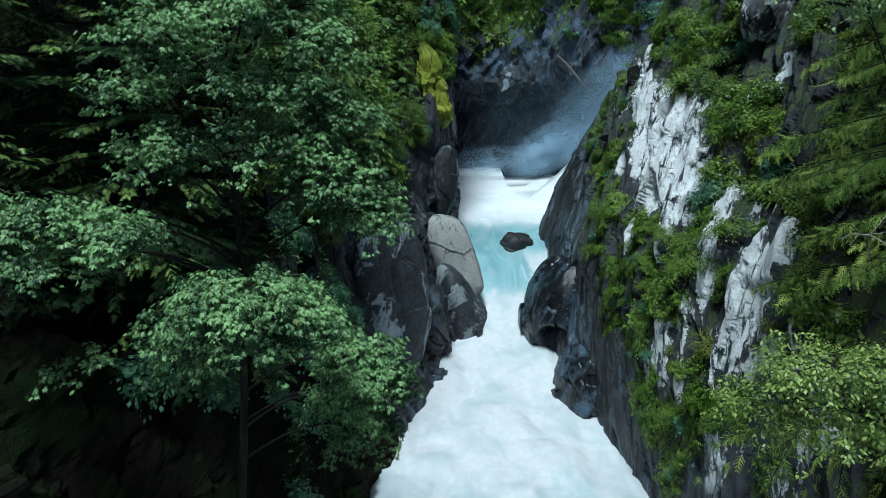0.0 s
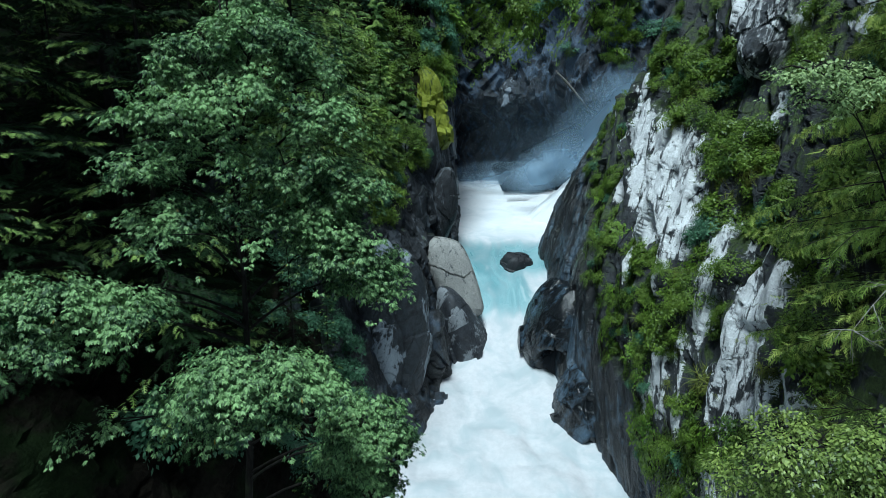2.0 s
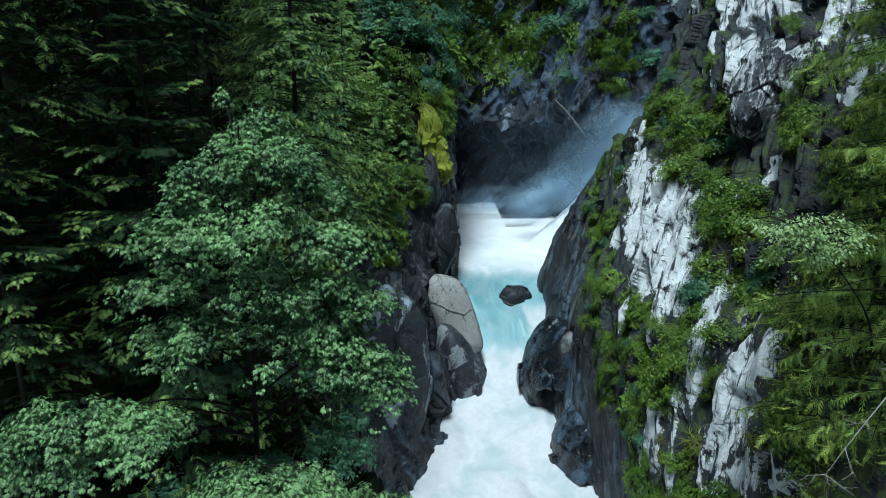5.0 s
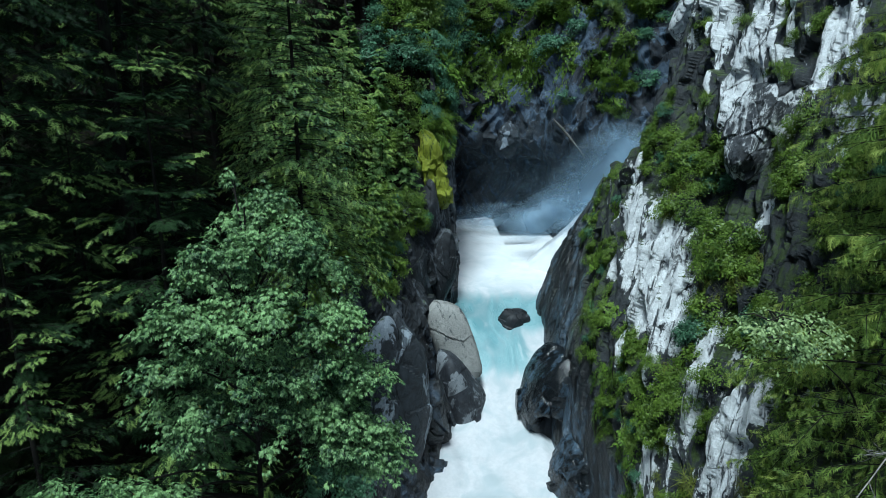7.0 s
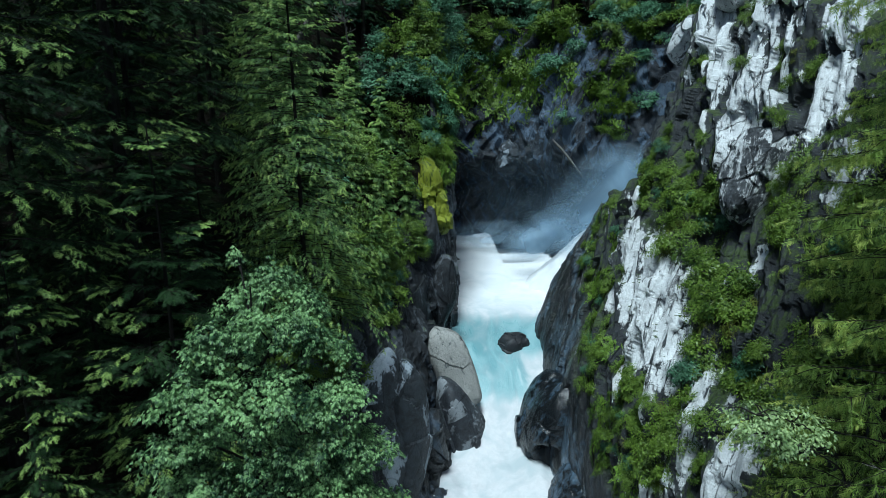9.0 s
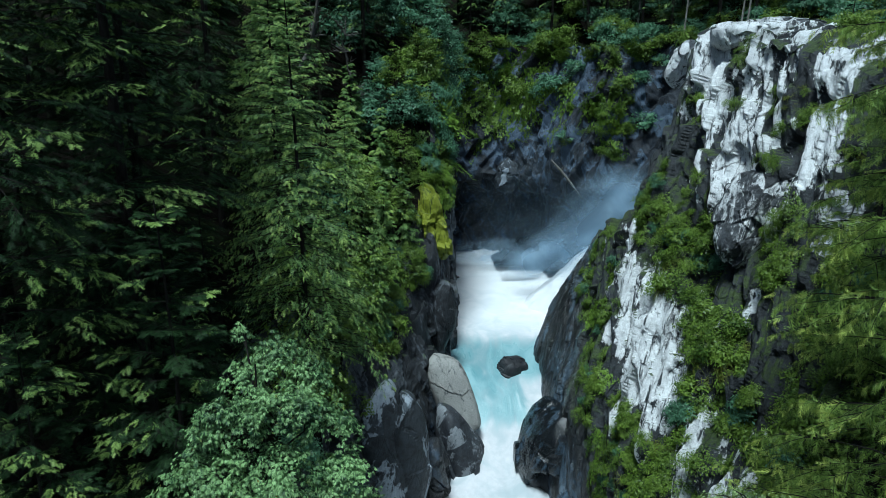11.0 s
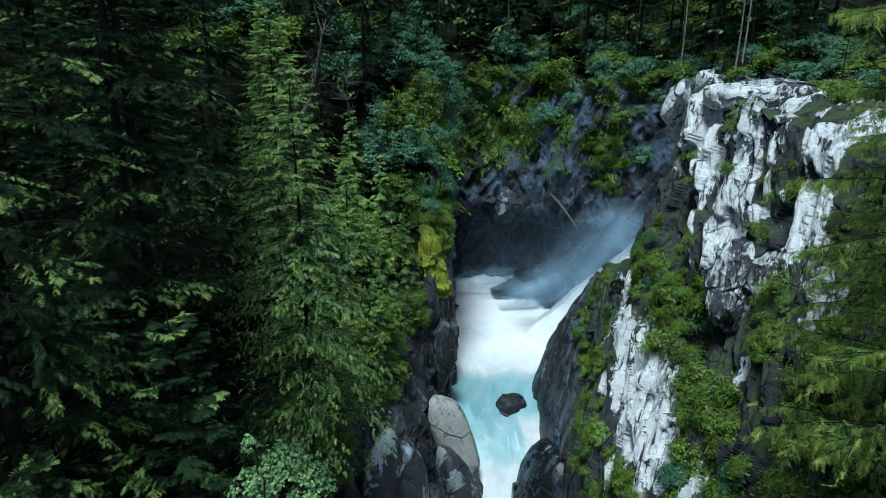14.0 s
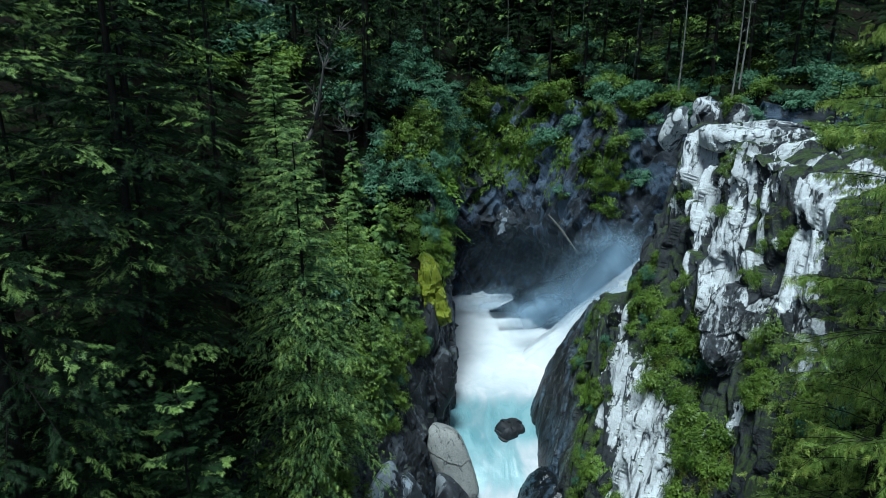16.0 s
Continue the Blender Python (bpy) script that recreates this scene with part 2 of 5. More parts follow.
def soil_material():
    n = Nodes("shaded_forest_floor")
    here = n.place()
    a, b = n.noise(here, 0.5, 5, 0.65), n.noise(here, 6.0, 5, 0.7)
    # near-black: the shade under the trees is put into this colour
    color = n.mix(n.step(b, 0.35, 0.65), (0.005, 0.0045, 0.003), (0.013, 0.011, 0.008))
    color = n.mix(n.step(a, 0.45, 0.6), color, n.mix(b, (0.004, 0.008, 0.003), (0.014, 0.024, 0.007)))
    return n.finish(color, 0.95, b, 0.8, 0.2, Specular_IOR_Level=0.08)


def water_material():
    """Silky white water over turquoise; the calm stretch below the upper pool is the clearest."""
    n = Nodes("white_water")
    here = n.place()
    split = n.add("ShaderNodeSeparateXYZ", Vector=here)
    x, y = split.outputs["X"], split.outputs["Y"]
    along = n.place((1.0, 0.3, 0.6))
    swirl = n.noise(along, 0.55, 5, 0.6, 1.4)
    streaks = n.noise(n.place((1.2, 0.4, 0.5)), 0.6, 3, 0.5, 0.8)
    fine = n.noise(here, 3.2, 5, 0.65, 0.5)
    # the calm turquoise stretch round the boulder, and faint windows in the lower pool
    calm = n.math("MULTIPLY", n.step(y, 37.2, 39.8), n.math("SUBTRACT", 1.0, n.step(y, 45.5, 51.0)))
    aside = n.step(n.math("SUBTRACT", n.math("ADD", x, n.math("MULTIPLY", swirl, 3.0)), n.math("MULTIPLY", n.math("SUBTRACT", 43.5, y), 0.32)), 5.9, 7.2)
    narrow = n.math("SUBTRACT", 1.0, n.math("MULTIPLY", n.math("SUBTRACT", 1.0, n.step(y, 40.5, 43.0)), aside))
    pool = n.math("MULTIPLY", calm, narrow)
    low = n.math("MULTIPLY", n.math("SUBTRACT", 1.0, n.step(y, 22.0, 27.5)), 0.36)
    open_water = n.math("ADD", n.math("MULTIPLY", pool, 0.85), low)
    amount = n.math("ADD", n.math("MULTIPLY", n.math("SUBTRACT", n.math("ADD", swirl, n.math("MULTIPLY", streaks, 0.4)), 0.7), 1.1), open_water)
    clear = n.step(amount, 0.18, 0.95)
    billow = n.noise(here, 0.45, 4, 0.55, 0.9)
    foam = n.mix(n.step(fine, 0.3, 0.7), (0.51, 0.515, 0.53), (0.575, 0.575, 0.59))
    # grey-blue shadows of the billows, painted into the foam by noise
    foam = n.mix(n.step(billow, 0.3, 0.62), (0.41, 0.455, 0.475), foam)
    blue = n.mix(n.step(swirl, 0.35, 0.65), (0.10, 0.25, 0.28), (0.26, 0.41, 0.435))
    # beyond y 46 the foam is painted lighter to offset the pool's dim light
    foam = n.mix(n.step(y, 46.0, 54.0), foam, n.mix(n.step(billow, 0.3, 0.6), (0.64, 0.67, 0.69), (0.72, 0.735, 0.75)))
    color = n.mix(clear, foam, blue)
    rough = n.math("SUBTRACT", 0.75, n.math("MULTIPLY", clear, 0.5))
    relief = n.math("ADD", n.math("MULTIPLY", swirl, 0.5), n.math("MULTIPLY", fine, 0.2))
    return n.finish(color, rough, relief, 0.16, 0.3)


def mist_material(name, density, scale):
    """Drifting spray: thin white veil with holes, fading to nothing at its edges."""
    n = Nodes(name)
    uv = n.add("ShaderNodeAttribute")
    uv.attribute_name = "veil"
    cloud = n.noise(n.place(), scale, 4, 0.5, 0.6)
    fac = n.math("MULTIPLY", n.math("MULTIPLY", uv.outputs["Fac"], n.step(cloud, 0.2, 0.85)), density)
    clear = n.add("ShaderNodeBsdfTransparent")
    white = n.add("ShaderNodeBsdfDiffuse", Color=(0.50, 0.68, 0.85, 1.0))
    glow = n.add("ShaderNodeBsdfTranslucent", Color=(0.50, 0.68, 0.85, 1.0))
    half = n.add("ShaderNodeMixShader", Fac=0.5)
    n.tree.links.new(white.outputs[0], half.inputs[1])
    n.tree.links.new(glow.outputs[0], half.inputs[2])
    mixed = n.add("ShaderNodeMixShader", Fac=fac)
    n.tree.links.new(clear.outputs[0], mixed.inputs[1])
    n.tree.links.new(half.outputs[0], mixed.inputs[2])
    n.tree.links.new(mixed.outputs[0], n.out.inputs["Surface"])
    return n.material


PALE_CLIFF = rock_material("pale_schist", (0.80, 0.82, 0.83), (0.017, 0.020, 0.023), bias=0.5, streak=1.1, moss=0.24, wet_below=-0.8, spray=((24.0, 0.4), (35.0, 0.55)), zoned=True, dip=-0.45, rugged=1.0)
CLEAN_ROCK = rock_material("clean_schist", (0.76, 0.78, 0.79), (0.026, 0.029, 0.033), bias=0.64, streak=1.4, moss=0.05, dip=-0.45)
DARK_CLIFF = rock_material("dark_schist", (0.13, 0.145, 0.165), (0.012, 0.014, 0.017), bias=0.42, streak=0.9, moss=0.10, wet_below=2.0, tilt=-0.2)
# wet_below here also paints the cave's shade onto the lower wall
BACK_CLIFF = rock_material("shaded_wet_slate", (0.070, 0.105, 0.160), (0.004, 0.007, 0.012), bias=0.47, streak=0.8, moss=0.06, tilt=-0.5, wet_below=12.5, sheen=0.6)
LIGHT_ROCK = rock_material("light_gneiss", (0.37, 0.37, 0.35), (0.045, 0.050, 0.054), bias=0.88, streak=1.8, moss=0.02, wet_below=-2.0, lined=0.8, rugged=0.8, cracked=0.08, tilt=-0.15)
FOOT_ROCK = rock_material("foot_gneiss", (0.24, 0.26, 0.28), (0.014, 0.016, 0.020), bias=0.33, streak=0.9, moss=0.02, wet_below=-4.6, lined=0.0, rugged=0.4, cracked=0.4)
BLUE_ROCK = rock_material("blue_gneiss", (0.38, 0.43, 0.49), (0.018, 0.022, 0.027), bias=0.38, streak=2.0, moss=0.06, wet_below=-3.6, lined=0.8, rugged=0.9, cracked=0.5)
WET_SLAB = rock_material("polished_gneiss", (0.20, 0.23, 0.27), (0.012, 0.015, 0.018), bias=0.38, streak=1.3, moss=-0.1, wet_below=14.0, lined=0.3, rugged=0.35, cracked=0.1, sheen=0.27)
WET_ROCK = rock_material("wet_boulder", (0.030, 0.035, 0.040), (0.008, 0.009, 0.011), bias=0.3, streak=0.3, moss=-0.2, rugged=0.4)
SOIL = soil_material()
WATER = water_material()
BARK = bark_material("spruce_bark", (0.008, 0.007, 0.006), (0.022, 0.020, 0.017))
PALE_BARK = bark_material("pale_bark", (0.10, 0.095, 0.085), (0.30, 0.29, 0.27))
DEAD_WOOD = bark_material("dead_wood", (0.16, 0.15, 0.135), (0.36, 0.34, 0.31))
GREY_WOOD = bark_material("grey_wood", (0.05, 0.047, 0.042), (0.15, 0.14, 0.13))
SPRUCE = leaf_material("shaded_needles", (0.004, 0.012, 0.005), (0.024, 0.052, 0.016), 0.6, 0.1, shine=0.12)
DROOP = leaf_material("hanging_needles", (0.036, 0.078, 0.018), (0.310, 0.440, 0.090), 0.5, 0.4)
DROOP_TIP = leaf_material("hanging_lit_growth", (0.150, 0.220, 0.036), (0.460, 0.550, 0.120), 0.5, 0.4)
# tips painted lighter for sunlit plates as well as new growth
SPRUCE_TIP = leaf_material("spruce_lit_growth", (0.055, 0.108, 0.022), (0.310, 0.440, 0.110), 0.5, 0.2, shine=0.25)
SUNLIT_TIP = leaf_material("sunlit_growth", (0.110, 0.195, 0.042), (0.430, 0.570, 0.140), 0.5, 0.35)
SPRUCE_SUNLIT = leaf_material("sunlit_needles", (0.020, 0.060, 0.018), (0.230, 0.370, 0.100), 0.5, 0.3)
MAPLE = leaf_material("drooping_leaves", (0.008, 0.034, 0.013), (0.300, 0.480, 0.185), 0.45, 0.16, (0.20, 0.16, 0.02), rare=0.30, shine=0.25)
HAZEL = leaf_material("hazel_leaves", (0.060, 0.105, 0.020), (0.350, 0.450, 0.110), 0.45, 0.3)
PALE_LEAF = leaf_material("pale_leaves", (0.110, 0.180, 0.060), (0.400, 0.520, 0.220), 0.5, 0.3)
SHRUB = leaf_material("shrub_leaves", (0.026, 0.060, 0.008), (0.165, 0.250, 0.034), 0.45, 0.25)
COOL_SHRUB = leaf_material("cool_leaves", (0.028, 0.080, 0.044), (0.125, 0.250, 0.140), 0.40, 0.25)
GRASS = leaf_material("grass_blades", (0.050, 0.070, 0.010), (0.160, 0.185, 0.030), 0.6, 0.3)
IVY = leaf_material("creeper_leaves", (0.030, 0.072, 0.009), (0.165, 0.265, 0.032), 0.42, 0.25)
MOSS = rock_material("moss_cover", (0.27, 0.31, 0.014), (0.035, 0.050, 0.004), bias=0.66, streak=1.2, moss=0.2, moss_color=(0.13, 0.17, 0.008), cracked=0.1, tilt=0.0)
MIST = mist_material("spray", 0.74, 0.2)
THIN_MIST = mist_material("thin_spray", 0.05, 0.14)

# ---- the gorge: water, cliffs, forest floor ----


def along(keys, values, t):
    """Smooth reading of a short table."""
    keys, values = np.asarray(keys, float), np.asarray(values, float)
    slope = np.gradient(values, keys, axis=0)
    t = np.clip(t, keys[0], keys[-1])
    i = np.clip(np.searchsorted(keys, t) - 1, 0, len(keys) - 2)
    h = keys[i + 1] - keys[i]
    s = (t - keys[i]) / h
    shape = s.shape + (1,) * (values.ndim - 1)
    s, h = s.reshape(shape), h.reshape(shape)
    return ((1 + 2 * s) * (1 - s) ** 2 * values[i] + s * (1 - s) ** 2 * h * slope[i]
            + s * s * (3 - 2 * s) * values[i + 1] + s * s * (s - 1) * h * slope[i + 1])


def river_height(y):
    return along((-60, 0, 20, 28, 33, 36, 39, 42, 46, 64, 80), (-7.5, -6.2, -5.3, -4.8, -4.1, -3.2, -1.6, 0.1, 0.6, 1.8, 2.2), y)


def build_river():
    ys = np.concatenate([np.linspace(-60, 16, 40), np.linspace(16.3, 72, 330)])
    xs = np.linspace(-9, 26, 190)
    y, x = np.meshgrid(ys, xs, indexing="ij")
    p = np.stack([x, y, river_height(y)], -1)
    flow = p * (0.55, 0.28, 0.5)
    rough = np.where(y > 43, 0.14 + 0.0 * y, np.clip((40 - y) / 6, 0.12, 1.0))
    p[..., 2] += rough * (0.5 * fbm(flow, 3, 31) + 0.28 * np.abs(fbm(p * (0.5, 0.4, 0.4), 3, 33)) + 0.05 * fbm(p * (1.3, 0.7, 0.5), 2, 35))
    me = mesh_of("river", p.reshape(-1, 3), grid_faces(len(ys), len(xs))[:, ::-1])
    solid("river_water", me, WATER, "foaming white and turquoise river rushing through the gorge", "water", kind="structure")


def build_cascade():
    """The side fall that slides in behind the cliff's foot."""
    u, v = np.meshgrid(np.linspace(0, 1, 70), np.linspace(0, 1, 40), indexing="ij")
    x = 7.0 + 16.0 * u
    y = 54.5 + 3.4 * (v - 0.5) * (1 + u) - 2.0 * u
    z = 1.2 + 14.5 * u - (1.5 + 4.5 * u) * (1 - v) ** 2 - 0.8 * v ** 4
    p = np.stack([x, y, z], -1)
    p[..., 2] += 0.5 * fbm(p * (0.35, 1.1, 0.5), 4, 51)
    me = mesh_of("cascade", p.reshape(-1, 3), grid_faces(70, 40))
    solid("side_cascade", me, WATER, "white cascade sliding down behind the cliff foot", "waterfall", kind="structure")


def softened(d):
    """The relief, its cliffs one step less steep."""
    e = np.pad(d, 1, mode="edge")
    return (4 * d + 2 * (e[2:, 1:-1] + e[:-2, 1:-1] + e[1:-1, 2:] + e[1:-1, :-2]) + e[2:, 2:] + e[2:, :-2] + e[:-2, 2:] + e[:-2, :-2]) / 16


def rock_relief(p, size, blocky, fine, seed):
    """Relief of a weathered rock face, in metres, with beds that dip steeply."""
    bed = np.stack([p[..., 0] * 0.93 - p[..., 2] * 0.37, p[..., 1], (p[..., 2] * 0.93 + p[..., 0] * 0.37) * 0.42], -1)
    return (size * fbm(p * 0.13, 3, seed) + blocky * blocks(bed * 0.5 + 0.2 * fbm(p * 0.5, 2, seed + 3)[..., None], seed + 5)
            + 0.42 * blocky * blocks(bed * 1.15 + 0.15 * fbm(p * 1.1, 2, seed + 7)[..., None], seed + 9) + fine * ridged(bed * 1.6, 4, seed + 13))


LEVELS_R = (-7.5, -3, 1, 5, 9, 13, 17, 21, 24)
RIGHT_Y = (-60, -15, 10, 20, 26, 32, 37, 42, 46, 50)
RIGHT_X = (
    (8, 9, 10, 11, 12, 13.5, 15, 17, 20),
    (8, 9, 10, 11, 12, 13.5, 15, 17, 20),
    (8.6, 9.4, 9.8, 10.4, 12, 13.5, 15.2, 17.5, 20),
    (8.8, 9.0, 9.4, 10.4, 12.6, 14.2, 15.6, 17.4, 19),
    (8.2, 8.3, 8.6, 9.4, 11.2, 13.3, 14.9, 16.2, 17.5),
    (6.8, 7.1, 7.7, 8.6, 10.4, 12.0, 13.4, 14.3, 15.2),
    (6.7, 6.8, 7.6, 8.8, 10.3, 11.8, 13.1, 14.2, 15.2),
    (7.1, 7.2, 7.5, 8.5, 10.1, 12.0, 13.5, 14.6, 15.6),
    (7.3, 7.4, 7.6, 8.9, 11.2, 13.0, 14.4, 15.6, 16.6),
    (8.8, 9.0, 9.3, 10.0, 12.6, 14.4, 16.0, 17.2, 18.2),
)


def right_face(y, z):
    """How far out the right-hand cliff stands at a place along the gorge and a height."""
    rows = along(RIGHT_Y, RIGHT_X, y)
    z = np.clip(z, LEVELS_R[0], LEVELS_R[-1])
    i = np.clip(np.searchsorted(LEVELS_R, z) - 1, 0, len(LEVELS_R) - 2)
    lev = np.asarray(LEVELS_R, float)
    s = (z - lev[i]) / (lev[i + 1] - lev[i])
    take = np.take_along_axis
    return (take(rows, i[..., None], -1) * (1 - s)[..., None] + take(rows, i[..., None] + 1, -1) * s[..., None])[..., 0]


# clean pale ribs on the right-hand cliff: place along the gorge and height of both ends, half breadth
LOW_RIBS = (
    (32.7, 8.6, 35.8, 12.3, 0.70), (26.6, 6.6, 31.4, 10.4, 1.33), (25.8, 6.4, 25.8, 8.6, 0.63), (24.4, 6.7, 22.1, 6.4, 0.84), (22.4, 5.4, 22.9, 2.6, 0.63),
    (22.7, 2.2, 21.6, 0.6, 0.56), (23.4, 2.0, 23.8, -0.4, 0.70), (20.6, 6.1, 18.4, 3.2, 0.59), (20.1, 4.1, 18.8, 2.9, 0.63), (18.3, 3.0, 16.4, 5.0, 0.56),
    (20.3, 6.8, 19.0, 6.8, 0.42), (23.9, 5.7, 22.2, 5.6, 0.49),
    (21.9, 1.4, 22.4, -0.4, 0.50), (15.1, 3.0, 13.8, 3.5, 0.55), (18.9, 0.4, 18.2, -0.6, 0.45))
HIGH_RIBS = (
    (30.7, 16.6, 35.1, 22.8, 0.61), (29.9, 16.6, 30.6, 21.7, 0.57), (26.6, 15.9, 26.1, 18.9, 0.82), (29.6, 19.4, 28.7, 20.3, 0.41), (28.7, 20.3, 27.0, 19.2, 0.41),
    (31.3, 23.6, 33.0, 23.8, 0.57), (23.9, 17.1, 22.5, 16.3, 0.49), (27.2, 22.2, 25.7, 21.4, 0.41), (25.0, 12.0, 25.2, 12.8, 0.25), (29.4, 22.8, 28.1, 21.6, 0.37),
    (28.0, 14.6, 28.5, 17.6, 0.66))


def bare_rock(y, z):
    """How clean the right-hand cliff is at a place along it and a height, 0 to 1."""
    y, z = np.asarray(y, float), np.asarray(z, float)
    p = np.stack([0.0 * y, y, z], -1)
    y2, z2 = y + 0.9 * fbm(p * (1, 1.6, 0.5), 3, 300), z + 1.2 * fbm(p * 0.7, 3, 310)
    best = np.zeros_like(y)
    for y0, z0, y1, z1, wide in LOW_RIBS + HIGH_RIBS:
        dy, dz = y1 - y0, z1 - z0
        t = np.clip(((y2 - y0) * dy + (z2 - z0) * dz) / (dy * dy + dz * dz), 0, 1)
        dist = np.hypot(y2 - y0 - t * dy, z2 - z0 - t * dz)
        best = np.maximum(best, np.clip(1.2 - 0.6 * dist / wide, 0, 1))
    seams = fbm(np.stack([0.0 * y, (y * 0.88 - z * 0.40) * 1.7, (z * 0.85 + y * 0.35) * 0.16], -1), 3, 330)
    top = 0.20 * np.clip((z - 18.0) / 2.5, 0, 1) * np.clip((36.5 - y) / 2.0, 0, 1)
    return np.clip(np.maximum(0.80 * best, top) + 1.3 * seams * (best > 0.02) + 0.6 * seams * (top > 0.05), 0, 1)


def rib_relief(p, seed):
    """Relief of steep schist, in metres: long upright ribs broken into slabs, with sharp ledges."""
    lean = np.stack([p[..., 0] * 0.9 - p[..., 2] * 0.32, p[..., 1] * 0.88 - p[..., 2] * 0.40, p[..., 2] * 0.85 + p[..., 1] * 0.35 + p[..., 0] * 0.3], -1)
    warp = fbm(p * 0.45, 3, seed + 3)[..., None]
    ribs = blocks(lean * (0.5, 0.62, 0.17) + 0.16 * warp, seed + 5)
    slabs = blocks(lean * (0.9, 1.35, 0.34) + 0.14 * warp, seed + 9)
    chips = blocks(lean * (1.5, 2.4, 0.7) + 0.14 * warp, seed + 11)
    return 0.7 * fbm(p * 0.13, 3, seed) + 0.55 * ribs + 0.36 * slabs + 0.15 * chips + 0.12 * ridged(lean * (0.9, 1.5, 0.3), 2, seed + 13)


def build_right_cliff():
    ys = np.concatenate([np.linspace(-60, 8, 40), np.linspace(8.4, 16, 40), np.linspace(16.1, 50, 400)])
    faces = np.linspace(0, 1, 380)
    start, f = np.meshgrid(ys, faces, indexing="ij")
    # the columns lean with the ribs, so that their edges run clean
    lean = 0.4545 * np.clip((start - 2) / 12, 0, 1) * np.clip((49 - start) / 7, 0, 1)
    y = start
    for _ in range(4):
        top = along((-60, 10, 20, 26, 31, 35.5, 38, 40, 42, 46, 50), (19, 19, 20, 22, 23.4, 24, 22.5, 16.5, 12.8, 9.8, 7.0), y)
        z = -7.5 + (top + 7.5) * f
        y = start + lean * (z - 8.0)
    x = right_face(y, z)
    face = np.stack([x, y, z], -1)
    # the shoulder behind the rim
    back = np.linspace(0, 1, 60)[1:]
    b = np.repeat(back[None], len(ys), 0)
    yb = y[:, -1:] + 0.0 * b
    run = 1.0 * b + 60 * b ** 4
    fall = along((-60, 20, 31, 36, 42, 50), (0.35, 0.3, 0.05, 0.02, 0.15, 0.1), yb)
    bb = np.stack([x[:, -1:] + run, yb, z[:, -1:] + fall * run], -1)
    g = np.concatenate([face, bb], 1)
    n = -grid_normals(g)
    clean = bare_rock(g[..., 1], g[..., 2])
    calm = np.clip(0.28 + (g[..., 2] + 1) / 9, 0.28, 1.0) * (1 - 0.5 * np.clip((g[..., 1] - 35) / 4, 0, 1))
    d = rib_relief(g, 60) * calm + 0.25 * (clean - 0.4) * calm
    g = g + n * (0.35 * d + 0.3 * softened(d) + 0.35 * softened(softened(softened(d))))[..., None]
    # the far end turns away round the corner
    turn = np.clip((g[..., 1] - 46.0) / 4.0, 0, 1)
    g[..., 0] += 1.2 * turn ** 2
    end = g[-1:].copy()
    steps = [g]
    for dx, dy in ((1.5, 0.8), (4, 1.0), (9, 0.5), (18, -2.0), (40, -6)):
        more = end.copy()
        more[..., 0] += dx
        more[..., 1] += dy
        steps.append(more)
    g = np.concatenate(steps, 0)
    clean = np.concatenate([clean, np.zeros((5, clean.shape[1]))], 0)
    me = mesh_of("cliff", g.reshape(-1, 3), grid_faces(*g.shape[:2])[:, ::-1], smooth=False)
    me.attributes.new("bare", "FLOAT", "POINT").data.foreach_set("value", clean.ravel().astype(np.float32))
    solid("cliff_right", me, PALE_CLIFF, "pale weathered rock cliff with dark streaks, moss and shrubs", "cliff", kind="structure")


LEFT_Y = (-60, -15, 12, 22, 28, 33, 37, 41, 45, 52, 60, 70)
LEFT_TOP = (9, 9, 9, 9, 9.5, 10, 10, 10, 12.5, 22, 24, 25)
LEFT_X = (
    (-6, -6.5, -7, -8, -9.5, -12),
    (-6, -6.5, -7, -8, -9.5, -12),
    (-4.6, -5.2, -6.2, -7.5, -9, -12),
    (-2.7, -3.1, -4.2, -5.4, -7, -10),
    (-1.3, -2.0, -3.4, -4.8, -6, -9),
    (0.9, 0.0, -2.2, -3.6, -5, -7.5),
    (2.0, 1.2, -0.6, -1.8, -3.2, -5.5),
    (1.8, 1.4, 0.4, -0.6, -1.8, -3.5),
    (1.5, 1.4, 1.1, 0.6, -0.2, -1.6),
    (1.3, 1.2, 1.0, 0.6, 0.2, -0.8),
    (1.0, 1.0, 0.9, 0.8, 0.5, 0.0),
    (1.0, 1.0, 0.9, 0.8, 0.5, 0.0),
)


